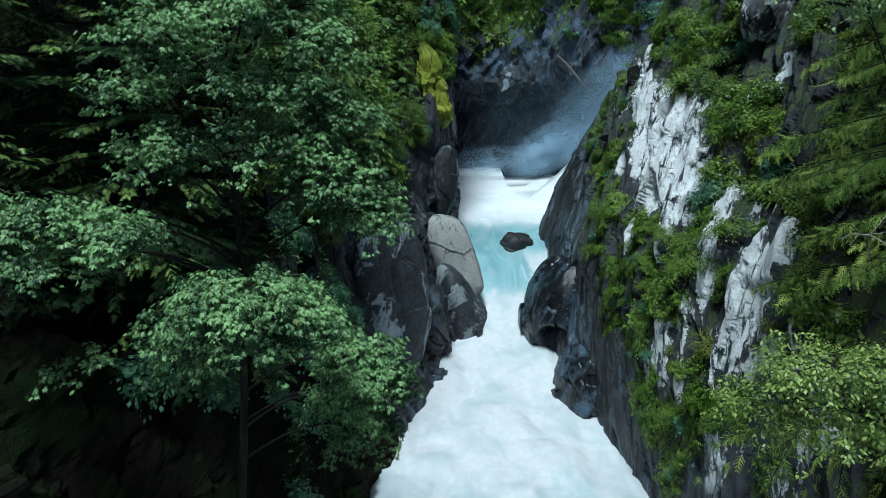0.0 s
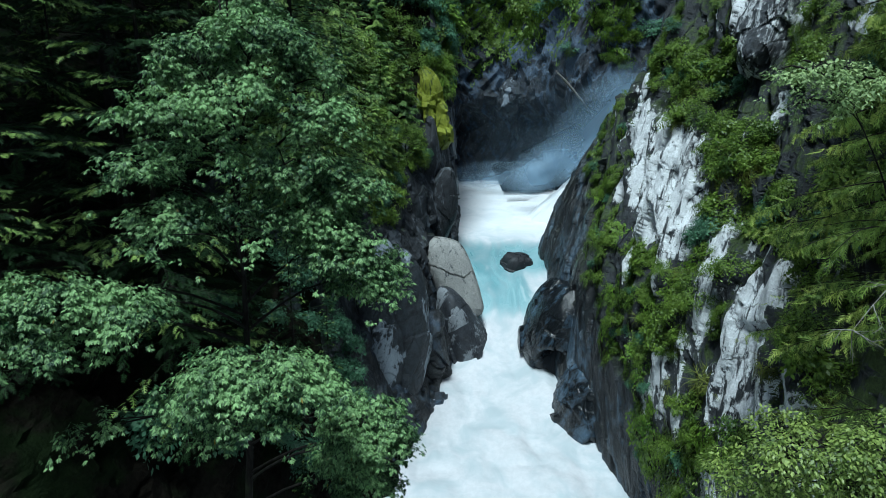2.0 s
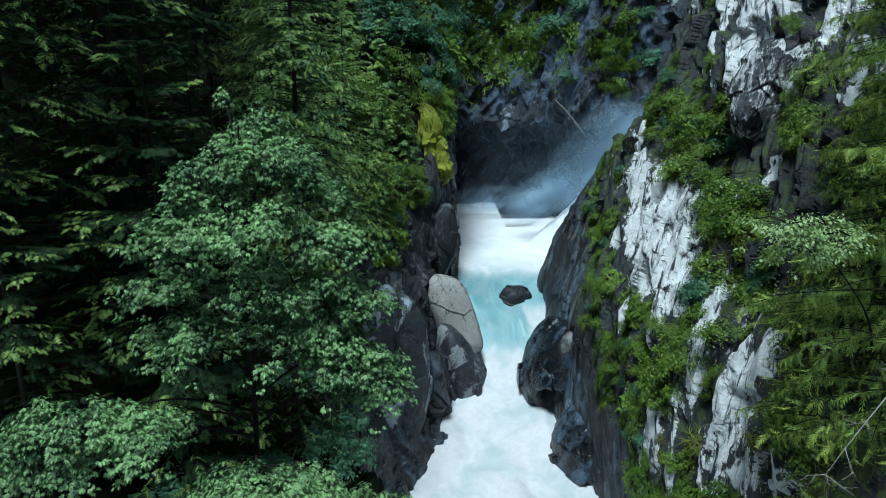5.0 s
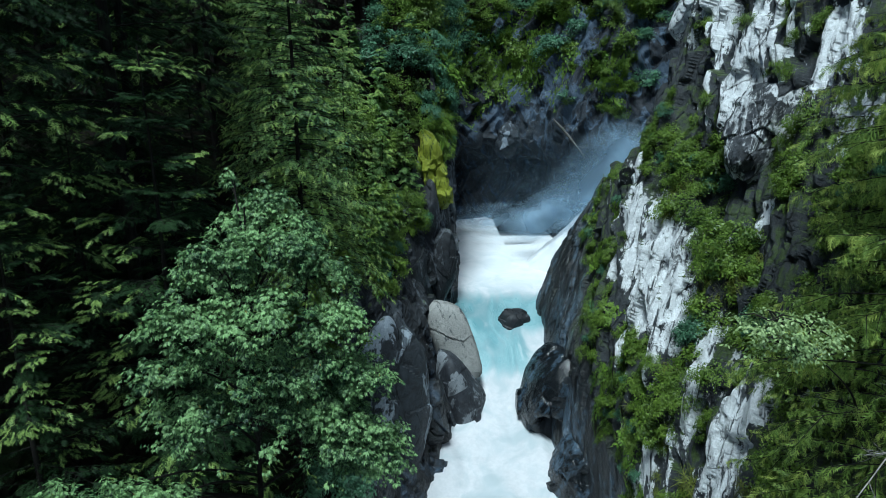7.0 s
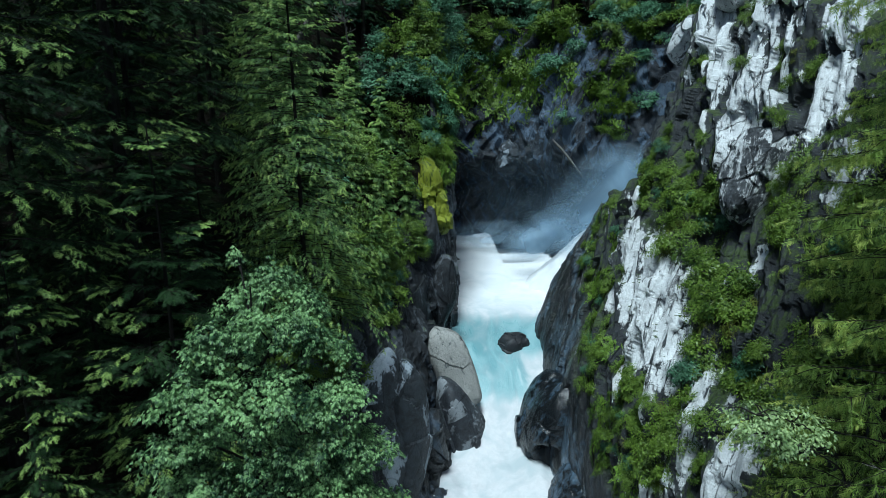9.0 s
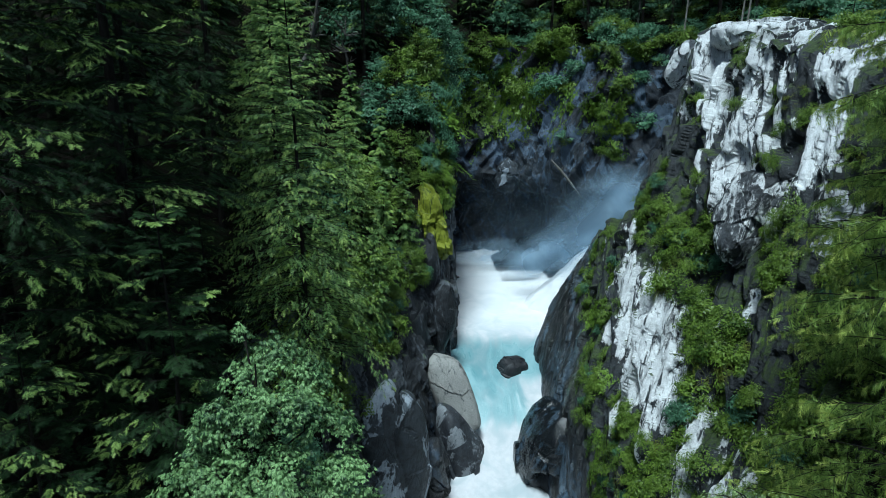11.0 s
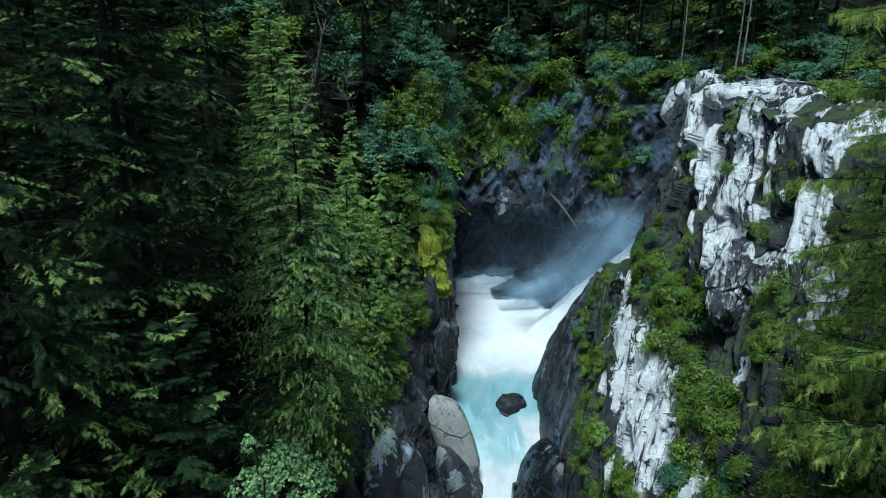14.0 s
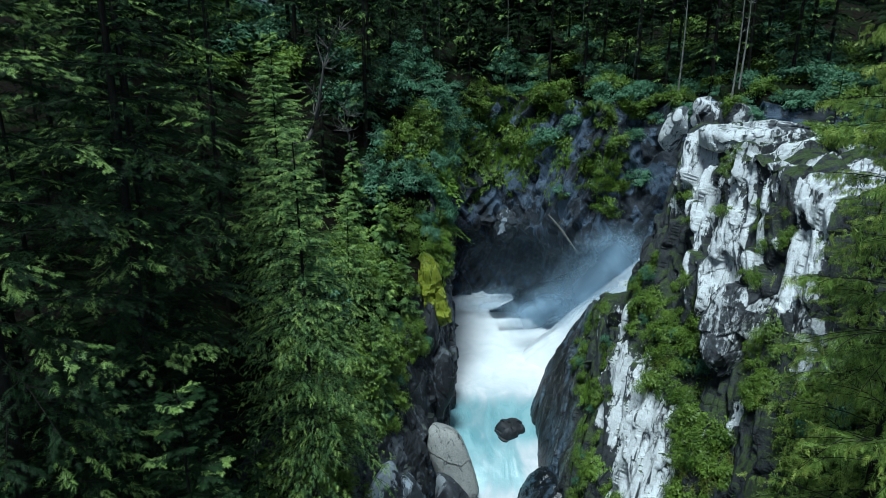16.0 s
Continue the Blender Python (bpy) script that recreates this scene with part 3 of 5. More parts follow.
def build_left_cliff():
    ys = np.concatenate([np.linspace(-60, 8, 30), np.linspace(8.5, 20, 40), np.linspace(20.15, 70, 300)])
    fr = np.linspace(0, 1, 150)
    y, f = np.meshgrid(ys, fr, indexing="ij")
    rows = along(LEFT_Y, LEFT_X, y[:, 0])
    x = np.stack([np.interp(fr, np.linspace(0, 1, 6), r) for r in rows])
    z = -8 + (along(LEFT_Y, LEFT_TOP, y) + 8) * f
    face = np.stack([x, y, z], -1)
    b = np.linspace(0, 1, 50)[1:]
    yb, bb = np.meshgrid(ys, b, indexing="ij")
    run = 3 * bb + 70 * bb ** 3
    back = np.stack([x[:, -1:] - run, yb, z[:, -1:] + 0.42 * run], -1)
    g = np.concatenate([face, back], 1)
    n = grid_normals(g)
    g = g + n * rock_relief(g, 0.7, 0.32, 0.10, 80)[..., None]
    me = mesh_of("cliff", g.reshape(-1, 3), grid_faces(*g.shape[:2]), smooth=False)
    solid("cliff_left", me, DARK_CLIFF, "dark wet rock bank under the spruces", "cliff", kind="structure")
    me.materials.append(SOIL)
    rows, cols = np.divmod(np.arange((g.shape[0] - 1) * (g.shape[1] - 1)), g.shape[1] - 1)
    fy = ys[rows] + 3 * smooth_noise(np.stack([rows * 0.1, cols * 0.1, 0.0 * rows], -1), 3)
    # below y 25 the rock face takes near-black soil, painting the bank's shade
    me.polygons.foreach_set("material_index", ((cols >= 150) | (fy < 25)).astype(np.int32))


BACK_PLAN = ((-14, 50), (-4, 56), (0.5, 64.5), (3, 67.5), (7, 68), (10.2, 63.5), (12.5, 59), (15, 57), (19, 57), (23, 51), (30, 46), (45, 41), (85, 36))


def back_rim(s):
    return along(np.arange(len(BACK_PLAN)), BACK_PLAN, s)


def build_back_cliff():
    s = np.concatenate([np.linspace(0, 1.9, 20), np.linspace(1.95, 9.5, 330), np.linspace(9.6, len(BACK_PLAN) - 1, 30)])
    plan = back_rim(s)
    out = np.gradient(plan, axis=0)
    out = np.stack([-out[:, 1], out[:, 0]], -1)
    out = unit(unit(out) + (0.0, 1.2))
    z = np.linspace(-1, 25, 170)
    lean = np.where(z > 11, (z - 11) * 0.42, 0.0) + 3.2 * np.clip((11.5 - z) / 2.5, 0, 1) - 0.6 * np.clip((6.5 - z) / 4.5, 0, 1) ** 1.5
    g = np.empty((len(s), len(z), 3))
    g[..., :2] = plan[:, None] + out[:, None] * lean[None, :, None]
    g[..., 2] = z
    b = np.linspace(0, 1, 50)[1:]
    run = 2 * b + 150 * b ** 3
    far = np.empty((len(s), len(b), 3))
    far[..., :2] = g[:, -1:, :2] + out[:, None] * run[None, :, None]
    far[..., 2] = 25 + 0.40 * run
    g = np.concatenate([g, far], 1)
    n = -grid_normals(g)
    g = g + n * softened(rock_relief(g, 1.0, 0.75, 0.16, 110))[..., None]
    me = mesh_of("cliff", g.reshape(-1, 3), grid_faces(*g.shape[:2])[:, ::-1], smooth=False)
    solid("cliff_back", me, BACK_CLIFF, "dark blue wet rock wall with painted cave shade, hung with creepers", "cliff", kind="structure")
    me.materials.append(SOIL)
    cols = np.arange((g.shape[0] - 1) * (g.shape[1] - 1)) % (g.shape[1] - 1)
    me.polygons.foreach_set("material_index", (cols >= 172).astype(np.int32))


def build_ground():
    r, a = np.meshgrid(np.concatenate([np.linspace(0, 60, 12), np.linspace(75, 900, 16)]), np.linspace(0, 2 * np.pi, 73), indexing="ij")
    p = np.stack([r * np.sin(a), 20 + r * np.cos(a), -11 + 0 * r], -1)
    p[..., 2] += np.clip(r - 100, 0, 400) * (0.18 + 0.1 * fbm(p * 0.01, 3, 140)) + 3 * fbm(p * 0.03, 3, 141) * np.clip(r / 100, 0, 1)
    me = mesh_of("ground", p.reshape(-1, 3), grid_faces(*p.shape[:2])[:, ::-1])
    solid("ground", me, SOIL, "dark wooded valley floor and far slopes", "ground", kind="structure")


def rock_mesh(name, centre, size, turn, seed, res=90, square=2.6, block=0.30, freq=0.6, hollow=None, chip=0.4, facets=0, smooth=False):
    """A rounded-off block of rock with broken faces."""
    a, b = np.meshgrid(np.linspace(0, 2 * np.pi, res * 2, endpoint=False), np.linspace(-np.pi / 2, np.pi / 2, res), indexing="ij")
    d = np.stack([np.cos(b) * np.cos(a), np.cos(b) * np.sin(a), np.sin(b)], -1)
    d = d / (np.abs(d) ** square).sum(-1, keepdims=True) ** (1 / square)
    if facets:
        # flat joint planes cut the block
        cut = np.random.default_rng(seed)
        for n in unit(cut.normal(size=(facets, 3)) * (1, 1, 0.6)):
            d = d * (1 + (np.maximum(d @ n, 0.0) / cut.uniform(0.66, 0.95)) ** 7)[..., None] ** (-1 / 7)
    p = d * np.asarray(size) * 0.5
    rot = np.array(Euler([radians(t) for t in turn]).to_matrix())
    p = p @ rot.T + np.asarray(centre)
    away = unit(p - np.asarray(centre))
    relief = block * blocks(p * freq, seed) + chip * block * blocks(p * freq * 2.7, seed + 4) + 0.22 * block * fbm(p * 1.2, 4, seed + 8)
    p = p + away * relief[..., None]
    if hollow:
        d2 = ((p - np.asarray(hollow[0])) ** 2).sum(-1) / hollow[1] ** 2
        p = p - away * (hollow[2] * np.exp(-d2 * d2))[..., None]
    return mesh_of(name, p.reshape(-1, 3), grid_faces(*p.shape[:2], loop=True), smooth=smooth)


def boulder(name, centre, size, turn, material, label, seed, res=90, square=2.6, block=0.30, freq=0.6, hollow=None):
    return solid(name, rock_mesh(name, centre, size, turn, seed, res, square, block, freq, hollow), material, label, "rock")


def rock_pile(name, label, foot, pieces):
    """Rocks that belong together, each block a part."""
    pile = thing(name, label, "rock", at=foot)
    for block_name, centre, size, turn, material, seed, square, block, freq in pieces:
        me = rock_mesh(block_name, np.asarray(centre) - np.asarray(foot), size, turn, seed, 90, square, block, freq, chip=0.10, facets=18)
        part(block_name, me, material, pile)
    return pile


build_ground()
build_left_cliff()
build_right_cliff()
build_back_cliff()
build_river()
build_cascade()
boulder("boulder", (5.3, 43.2, 0.25), (2.1, 1.7, 1.7), (8, 12, 30), WET_ROCK, "dark wet boulder standing in the turquoise water", 152, 40, 3.6, 0.16, 0.5)
rock_pile("rock_buttress", "pale grey water-worn rock buttress beside the chute", (1.0, 38.0, -5.0), (
    ("pale_block", (0.75, 38.6, 0.5), (3.4, 5.0, 6.8), (4, -12, 12), LIGHT_ROCK, 160, 3.2, 0.07, 0.36),
    ("dark_foot", (1.55, 37.2, -3.6), (4.5, 5.8, 9.2), (0, -8, 8), FOOT_ROCK, 163, 3.8, 0.22, 0.42)))
rock_pile("rock_buttress", "blue-grey cracked rock buttress on the bank", (-2.5, 31.4, -6.0), (
    ("slab", (-3.4, 31.4, -0.6), (3.8, 5.4, 12.0), (0, 5, -14), BLUE_ROCK, 170, 3.4, 0.22, 0.34),
    ("slab", (-1.9, 31.9, -0.6), (3.3, 5.0, 11.0), (3, 3, -10), BLUE_ROCK, 173, 3.4, 0.22, 0.36),
    ("slab", (-0.7, 33.6, -2.6), (2.2, 3.6, 6.4), (0, 2, 0), DARK_CLIFF, 176, 3.0, 0.45, 0.5)))
rock_pile("rock_outcrop", "dark rounded rock outcrop above the buttress", (-0.4, 43.0, 1.0), (
    ("block", (-0.1, 43.0, 4.6), (2.6, 3.6, 7.4), (0, 4, 10), DARK_CLIFF, 178, 2.6, 0.16, 0.4),
    ("block", (-1.0, 43.9, 8.4), (2.4, 3.4, 5.4), (0, -5, -8), DARK_CLIFF, 179, 2.6, 0.18, 0.4),
    ("block", (-2.6, 40.4, 4.8), (3.2, 4.0, 6.4), (0, 4, 15), DARK_CLIFF, 182, 2.8, 0.18, 0.4)))
solid("rock_ledge", rock_mesh("rock_ledge", (7.3, 35.6, -1.4), (4.0, 5.6, 6.0), (0, 22, 12), 180, 130, 2.5, 0.20, 0.45, ((6.3, 33.0, -3.0), 1.0, 1.5), 0.3, 0, True), WET_SLAB,
      "smooth dark wet rock ledge with a hollow at the water", "rock")
solid("rock_ledge", rock_mesh("rock_ledge", (8.0, 30.4, -3.9), (3.4, 4.4, 4.6), (0, 18, 25), 185, 110, 2.5, 0.20, 0.45, None, 0.3, 0, True), WET_SLAB,
      "dark wet rock foot sloping into the foam", "rock")
rock_pile("rock_outcrop", "pale blue-white broken rocks on the far rim", (22.0, 54.4, 22.0), (
    ("block", (20.3, 55.0, 22.6), (2.6, 2.4, 4.0), (0, 14, 10), CLEAN_ROCK, 250, 4.5, 0.4, 0.6),
    ("block", (22.6, 54.4, 23.2), (3.2, 2.4, 4.6), (0, 10, -12), CLEAN_ROCK, 253, 4.5, 0.4, 0.6),
    ("block", (25.4, 53.8, 23.4), (3.6, 2.4, 3.4), (0, 18, 20), CLEAN_ROCK, 256, 4.5, 0.4, 0.6)))
solid("rock_block", rock_mesh("rock_block", (13.9, 27.6, 15.7), (2.5, 3.2, 5.0), (-10, 26, 12), 200, 90, 4.5, 0.22, 0.6, facets=10), CLEAN_ROCK, "pale overhanging rock block on the cliff face", "rock")
boulder("rock_slab", (17.2, 34.6, 23.9), (5.4, 3.6, 1.5), (3, -2, 8), CLEAN_ROCK, "flat pale rock slab on top of the cliff", 210, 70, 4.0, 0.25, 0.5)

# ---- plants ----


def frond(shoots, spread=0.75, droop=0.28, breadth=0.055):
    """A flat spray of needled shoots, one long; every shoot is a thin lozenge."""
    verts, faces = [], []
    for k in range(shoots):
        if k == 0:
            start, way, size = np.array((0.0, 0.0)), np.array((0.0, 1.0)), 1.0
        else:
            f = 0.10 + 0.78 * ((k - 1) // 2) / max(1, (shoots - 1) / 2 - 0.5)
            side = 1 if k % 2 else -1
            start, way, size = np.array((0.0, f)), np.array((side * spread, 0.62)), 0.46 * (1.0 - 0.62 * f)
        way = way / np.linalg.norm(way)
        across = np.array((way[1], -way[0])) * breadth * (0.7 + 0.5 * size)
        for q in (start, start + way * size * 0.45 + across, start + way * size, start + way * size * 0.45 - across):
            verts.append((q[0], q[1], -droop * (q[1] ** 2 + 0.8 * q[0] ** 2)))
        n = 4 * k
        faces.append((n, n + 1, n + 2, n + 3))
    return np.array(verts), np.array(faces)


def conifer(seed, height, radius, boughs, sprays, shoots, size, droop=0.5, bare=0.1, hang=0.15, power=0.8, lean=0.0, breadth=0.055, forks=0, tumble=0.3, fresh=0.5):
    """Places and faces of a conifer's trunk, boughs and needles, its foot at the origin. fresh: share of boughs with
    tips painted as sunlit.
    """
    rng = np.random.default_rng(seed)
    t = np.linspace(0, 1, 14)
    bend = np.stack([lean * height * t ** 1.6 + 0.12 * np.sin(3 * t + seed), 0.12 * np.cos(2.5 * t + seed), height * t], -1)
    trunk = tube(bend, 0.0070 * height * (1 - t) ** 0.9 + 0.012, 9)
    k = np.arange(boughs) + rng.uniform(0, 1, boughs)
    if forks > 4:
        k = 5 * (np.arange(boughs) // 5 + 0.5) + rng.normal(0, 0.5, boughs)
    h = np.clip(bare + (0.985 - bare) * k / boughs, bare, 0.985)
    az = np.arange(boughs) * 2.399963 + rng.normal(0, 0.5, boughs)
    length = radius * ((1 - h) ** power + 0.05) * rng.uniform(0.6, 1.12, boughs)
    length *= np.where(rng.uniform(size=boughs) < 0.1, 0.5, 1.0)
    out = np.stack([np.cos(az), np.sin(az), 0 * az], -1)
    root = np.stack([np.interp(h, t, bend[:, 0]), np.interp(h, t, bend[:, 1]), h * height], -1)
    rise = rng.uniform(-0.05, 0.25, boughs) + 0.5 * h ** 3
    sag = droop * rng.uniform(0.6, 1.3, boughs) * (1.15 - 0.6 * h)

    def at(s):
        s = np.asarray(s)
        zz = rise[:, None] * s - sag[:, None] * s ** 2 + 0.35 * sag[:, None] * s ** 3
        return root[:, None] + length[:, None, None] * (out[:, None] * s[..., None] + np.array((0, 0, 1.0)) * zz[..., None])

    if forks:
        # side boughs that spread each main bough into an uneven plate
        s0 = rng.uniform(0.25, 0.8, (boughs, forks))
        start = at(s0).reshape(-1, 3)
        slope = ((at(s0 + 0.02) - at(s0 - 0.02)) / 0.04 / length[:, None, None])[..., 2].ravel()
        swing = (rng.uniform(0.35, 1.0, (boughs, forks)) * np.where(np.arange(forks) % 2, 1, -1)).ravel()
        az2 = np.repeat(az, forks) + swing
        root = np.concatenate([root, start])
        out = np.concatenate([out, np.stack([np.cos(az2), np.sin(az2), 0 * az2], -1)])
        far = (np.repeat(length, forks).reshape(boughs, forks) * (1.05 - s0) * rng.uniform(0.5, 1.0, s0.shape)).ravel()
        length = np.concatenate([length, np.maximum(far, 0.25)])
        rise = np.concatenate([rise, slope * 0.7 + rng.uniform(-0.15, 0.2, len(slope))])
        sag = np.concatenate([sag, droop * rng.uniform(0.3, 0.9, len(slope))])
        h = np.concatenate([h, np.repeat(h, forks)])
        boughs = len(root)

    steps = np.linspace(0, 1, 5 if shoots > 8 else 3)
    curve = at(np.repeat(steps[None], boughs, 0))
    limbs = [tube(curve[k], (0.006 + 0.0045 * length[k]) * (1.05 - steps), 4 if shoots > 8 else 3) for k in range(boughs)]
    # sprays on both sides of each bough, and one at its tip
    s = 0.06 + 0.94 * (np.arange(sprays)[None] + rng.uniform(0, 1, (boughs, sprays))) / sprays
    s[:, -1] = 0.97
    p = at(s)
    ahead = unit(at(np.minimum(s + 0.02, 1.02)) - at(s - 0.02))
    side = np.cross(ahead, (0, 0, 1.0))
    sign = np.where(np.arange(sprays) % 2 == 0, 1.0, -1.0)[None] * np.ones((boughs, 1))
    sign[:, -1] = 0
    fan = rng.uniform(0.45, 1.3, (boughs, sprays)) * sign
    way = ahead + side * fan[..., None]
    way[..., 2] -= hang * rng.uniform(0.2, 2.2, (boughs, sprays))
    up = np.array((0, 0, 1.0)) + tumble * rng.normal(size=way.shape) + 0.2 * side * sign[..., None]
    big = size * rng.uniform(0.6, 1.3, (boughs, sprays)) * np.clip(0.4 + 0.6 * length / (0.5 * radius), 0.4, 1.0)[:, None] * (1.1 - 0.35 * s)
    tv, tf = frond(shoots, breadth=breadth, droop=0.18 + hang)
    crown = scatter(tv, tf, p.reshape(-1, 3), way.reshape(-1, 3), up.reshape(-1, 3), big.ravel())
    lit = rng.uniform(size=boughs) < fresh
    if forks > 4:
        # whole plates in sunlit colour among shade-dark ones, also new against old growth
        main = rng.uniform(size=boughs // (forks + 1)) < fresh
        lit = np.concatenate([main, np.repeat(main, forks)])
    # young: outer sprays of these boughs take the sunlit tip colour
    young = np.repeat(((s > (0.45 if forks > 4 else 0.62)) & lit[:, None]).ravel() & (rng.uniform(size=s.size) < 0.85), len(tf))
    return trunk, joined(limbs), crown, young


def make_conifer(label, seed, height, radius, boughs, sprays, shoots, size, needles, group="", name="spruce_tree", **more):
    tree = thing(name, label, "spruce", group)
    trunk, limbs, crown, young = conifer(seed, height, radius, boughs, sprays, shoots, size, **more)
    part("trunk", mesh_of("trunk", *trunk), BARK, tree)
    part("branchwork", mesh_of("branchwork", *limbs), BARK, tree, kind="stuff")
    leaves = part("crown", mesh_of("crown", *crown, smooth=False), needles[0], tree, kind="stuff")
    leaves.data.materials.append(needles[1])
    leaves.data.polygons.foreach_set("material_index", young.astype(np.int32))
    return tree


def palm_leaf():
    """A hand of five drooping leaflets, about one long."""
    verts, faces = [], []
    for k, (turn, long) in enumerate(((-1.25, 0.55), (-0.6, 0.85), (0.0, 1.0), (0.6, 0.85), (1.25, 0.55))):
        way, across = np.array((math.sin(turn), math.cos(turn))), np.array((math.cos(turn), -math.sin(turn)))
        for along_leaf, wide in ((0.0, 0.0), (0.58, 0.17), (1.0, 0.0), (0.58, -0.17)):
            q = way * along_leaf * long + across * wide * long
            verts.append((q[0], q[1], -0.42 * (along_leaf * long) ** 2 + 0.05 * (wide == 0.0)))
        faces += [(4 * k, 4 * k + 1, 4 * k + 2), (4 * k, 4 * k + 2, 4 * k + 3)]
    return np.array(verts), np.array(faces)[:, [0, 2, 1]]


def oval_leaf():
    """A pointed leaf of two folded halves."""
    v = np.array(((0, 0, 0), (0.26, 0.45, -0.08), (0, 1, -0.2), (-0.26, 0.45, -0.08)))
    return v, np.array(((0, 1, 2), (0, 2, 3)))


def leaf_clumps(rng, clumps, leaf, size, per=6, bunch=9):
    """Bunches of sprigs over the outside of egg-shaped boughs. clumps: centre, radii, sprigs."""
    places, aheads, ups, sizes, tips = [], [], [], [], []
    for centre, radii, count in clumps:
        bunches = max(2, count // bunch)
        d = turned(bunches, rng)
        d[:, 2] = np.abs(d[:, 2]) * 1.25 - 0.45
        d = unit(d)
        heart = np.asarray(centre) + d * np.asarray(radii) * rng.uniform(0.55, 1.12, (bunches, 1))
        which = rng.integers(0, bunches, count)
        spread = 0.185 * np.mean(radii) + 0.06
        away = rng.normal(size=(count, 3)) * spread * (0.75, 0.75, 0.42)
        p = heart[which] + away
        p[:, 2] -= 0.55 * (away[:, 0] ** 2 + away[:, 1] ** 2) / spread
        dd = unit(d[which] + 0.8 * away / spread)
        tips.append(heart)
        for k in range(per):
            turn = 2 * np.pi * (k + rng.uniform(0, 0.9, count)) / per
            flat = np.stack([np.cos(turn), np.sin(turn), 0 * turn], -1)
            ahead = unit(flat + 0.6 * dd * (1, 1, 0.3) + np.stack([0 * turn, 0 * turn, -rng.uniform(0.1, 0.9, count)], -1))
            places.append(p + 0.5 * size * flat * rng.uniform(0.3, 1.5, (count, 1)) + 0.03 * rng.normal(size=(count, 3)))
            aheads.append(ahead)
            ups.append(np.array((0, 0, 1.0)) + 0.4 * dd + 0.35 * rng.normal(size=(count, 3)))
            sizes.append(size * rng.uniform(0.55, 1.2, count))
    v, f = leaf
    return scatter(v, f, np.concatenate(places), np.concatenate(aheads), np.concatenate(ups), np.concatenate(sizes)), tips


def broadleaf(label, foot, top, clumps, leaf, size, leaves, bark, seed, girth=0.16, name="maple_tree", category="tree", per=6, twigs=10):
    """A broad-leaved tree with a bent trunk, a limb to every bough and leaves in sprigs."""
    rng = np.random.default_rng(seed)
    tree = thing(name, label, category, at=foot)
    foot, top = np.asarray(foot, float), np.asarray(top, float)
    t = np.linspace(0, 1, 12)
    stem = (top - foot) * t[:, None] + 0.25 * np.stack([np.sin(4 * t), np.cos(3 * t) - 1, 0 * t], -1)
    part("trunk", mesh_of("trunk", *tube(stem, girth * (1 - 0.85 * t), 9)), bark, tree)
    local = [(np.asarray(c) - foot, r, n) for c, r, n in clumps]
    (cv, cf), tips = leaf_clumps(rng, local, leaf, size, per)
    for (centre, radii, n), ends in zip(local, tips):
        k = np.clip(centre[2] / max(top[2] - foot[2], 0.1) - 0.10, 0.1, 0.93)
        start = np.array([np.interp(k, t, stem[:, i]) for i in range(3)])
        s = np.linspace(0, 1, 7)[:, None]
        bow = start + (centre - start) * s + np.array((0, 0, 0.10)) * np.sin(np.pi * s) * np.linalg.norm(centre - start)
        limb = part("limb", mesh_of("limb", *tube(bow, girth * 0.3 * (1.05 - 0.8 * s[:, 0]), 6)), bark, tree)
        thin = []
        for e in ends[rng.integers(0, len(ends), twigs)]:
            q = bow[rng.integers(3, 7)]
            thin.append(tube(np.stack([q, (q + e) / 2 + (0, 0, 0.08), e]), np.array((0.022, 0.014, 0.006)), 4))
        part("twig", mesh_of("twig", *joined(thin)), bark, limb, kind="stuff")
    part("crown", mesh_of("crown", cv, cf, smooth=False), leaves, tree, kind="stuff")
    return tree


def make_shrub(label, seed, leaf_size, count, leaves, name="shrub", category="shrub", squash=0.75):
    """A bush about a metre and a half across, its foot at the origin."""
    rng = np.random.default_rng(seed)
    bush = thing(name, label, category, "shrubs on the rock")
    lumps = [(rng.uniform(-0.4, 0.4, 3) * (1, 1, 0.5) + (0, 0, 0.35), np.array((0.42, 0.42, 0.42 * squash)) * rng.uniform(0.7, 1.2), count // 6) for _ in range(6)]
    (v, f), tips = leaf_clumps(rng, lumps, oval_leaf(), leaf_size, 4)
    stems = [tube(np.stack([(0, 0, -0.25), np.asarray(c) * 0.5, c]), np.array((0.03, 0.02, 0.008)), 4) for c, _, _ in lumps]
    part("branchwork", mesh_of("branchwork", *joined(stems)), BARK, bush, kind="stuff")
    part("foliage", mesh_of("foliage", v, f, smooth=False), leaves, bush, kind="stuff")
    return bush


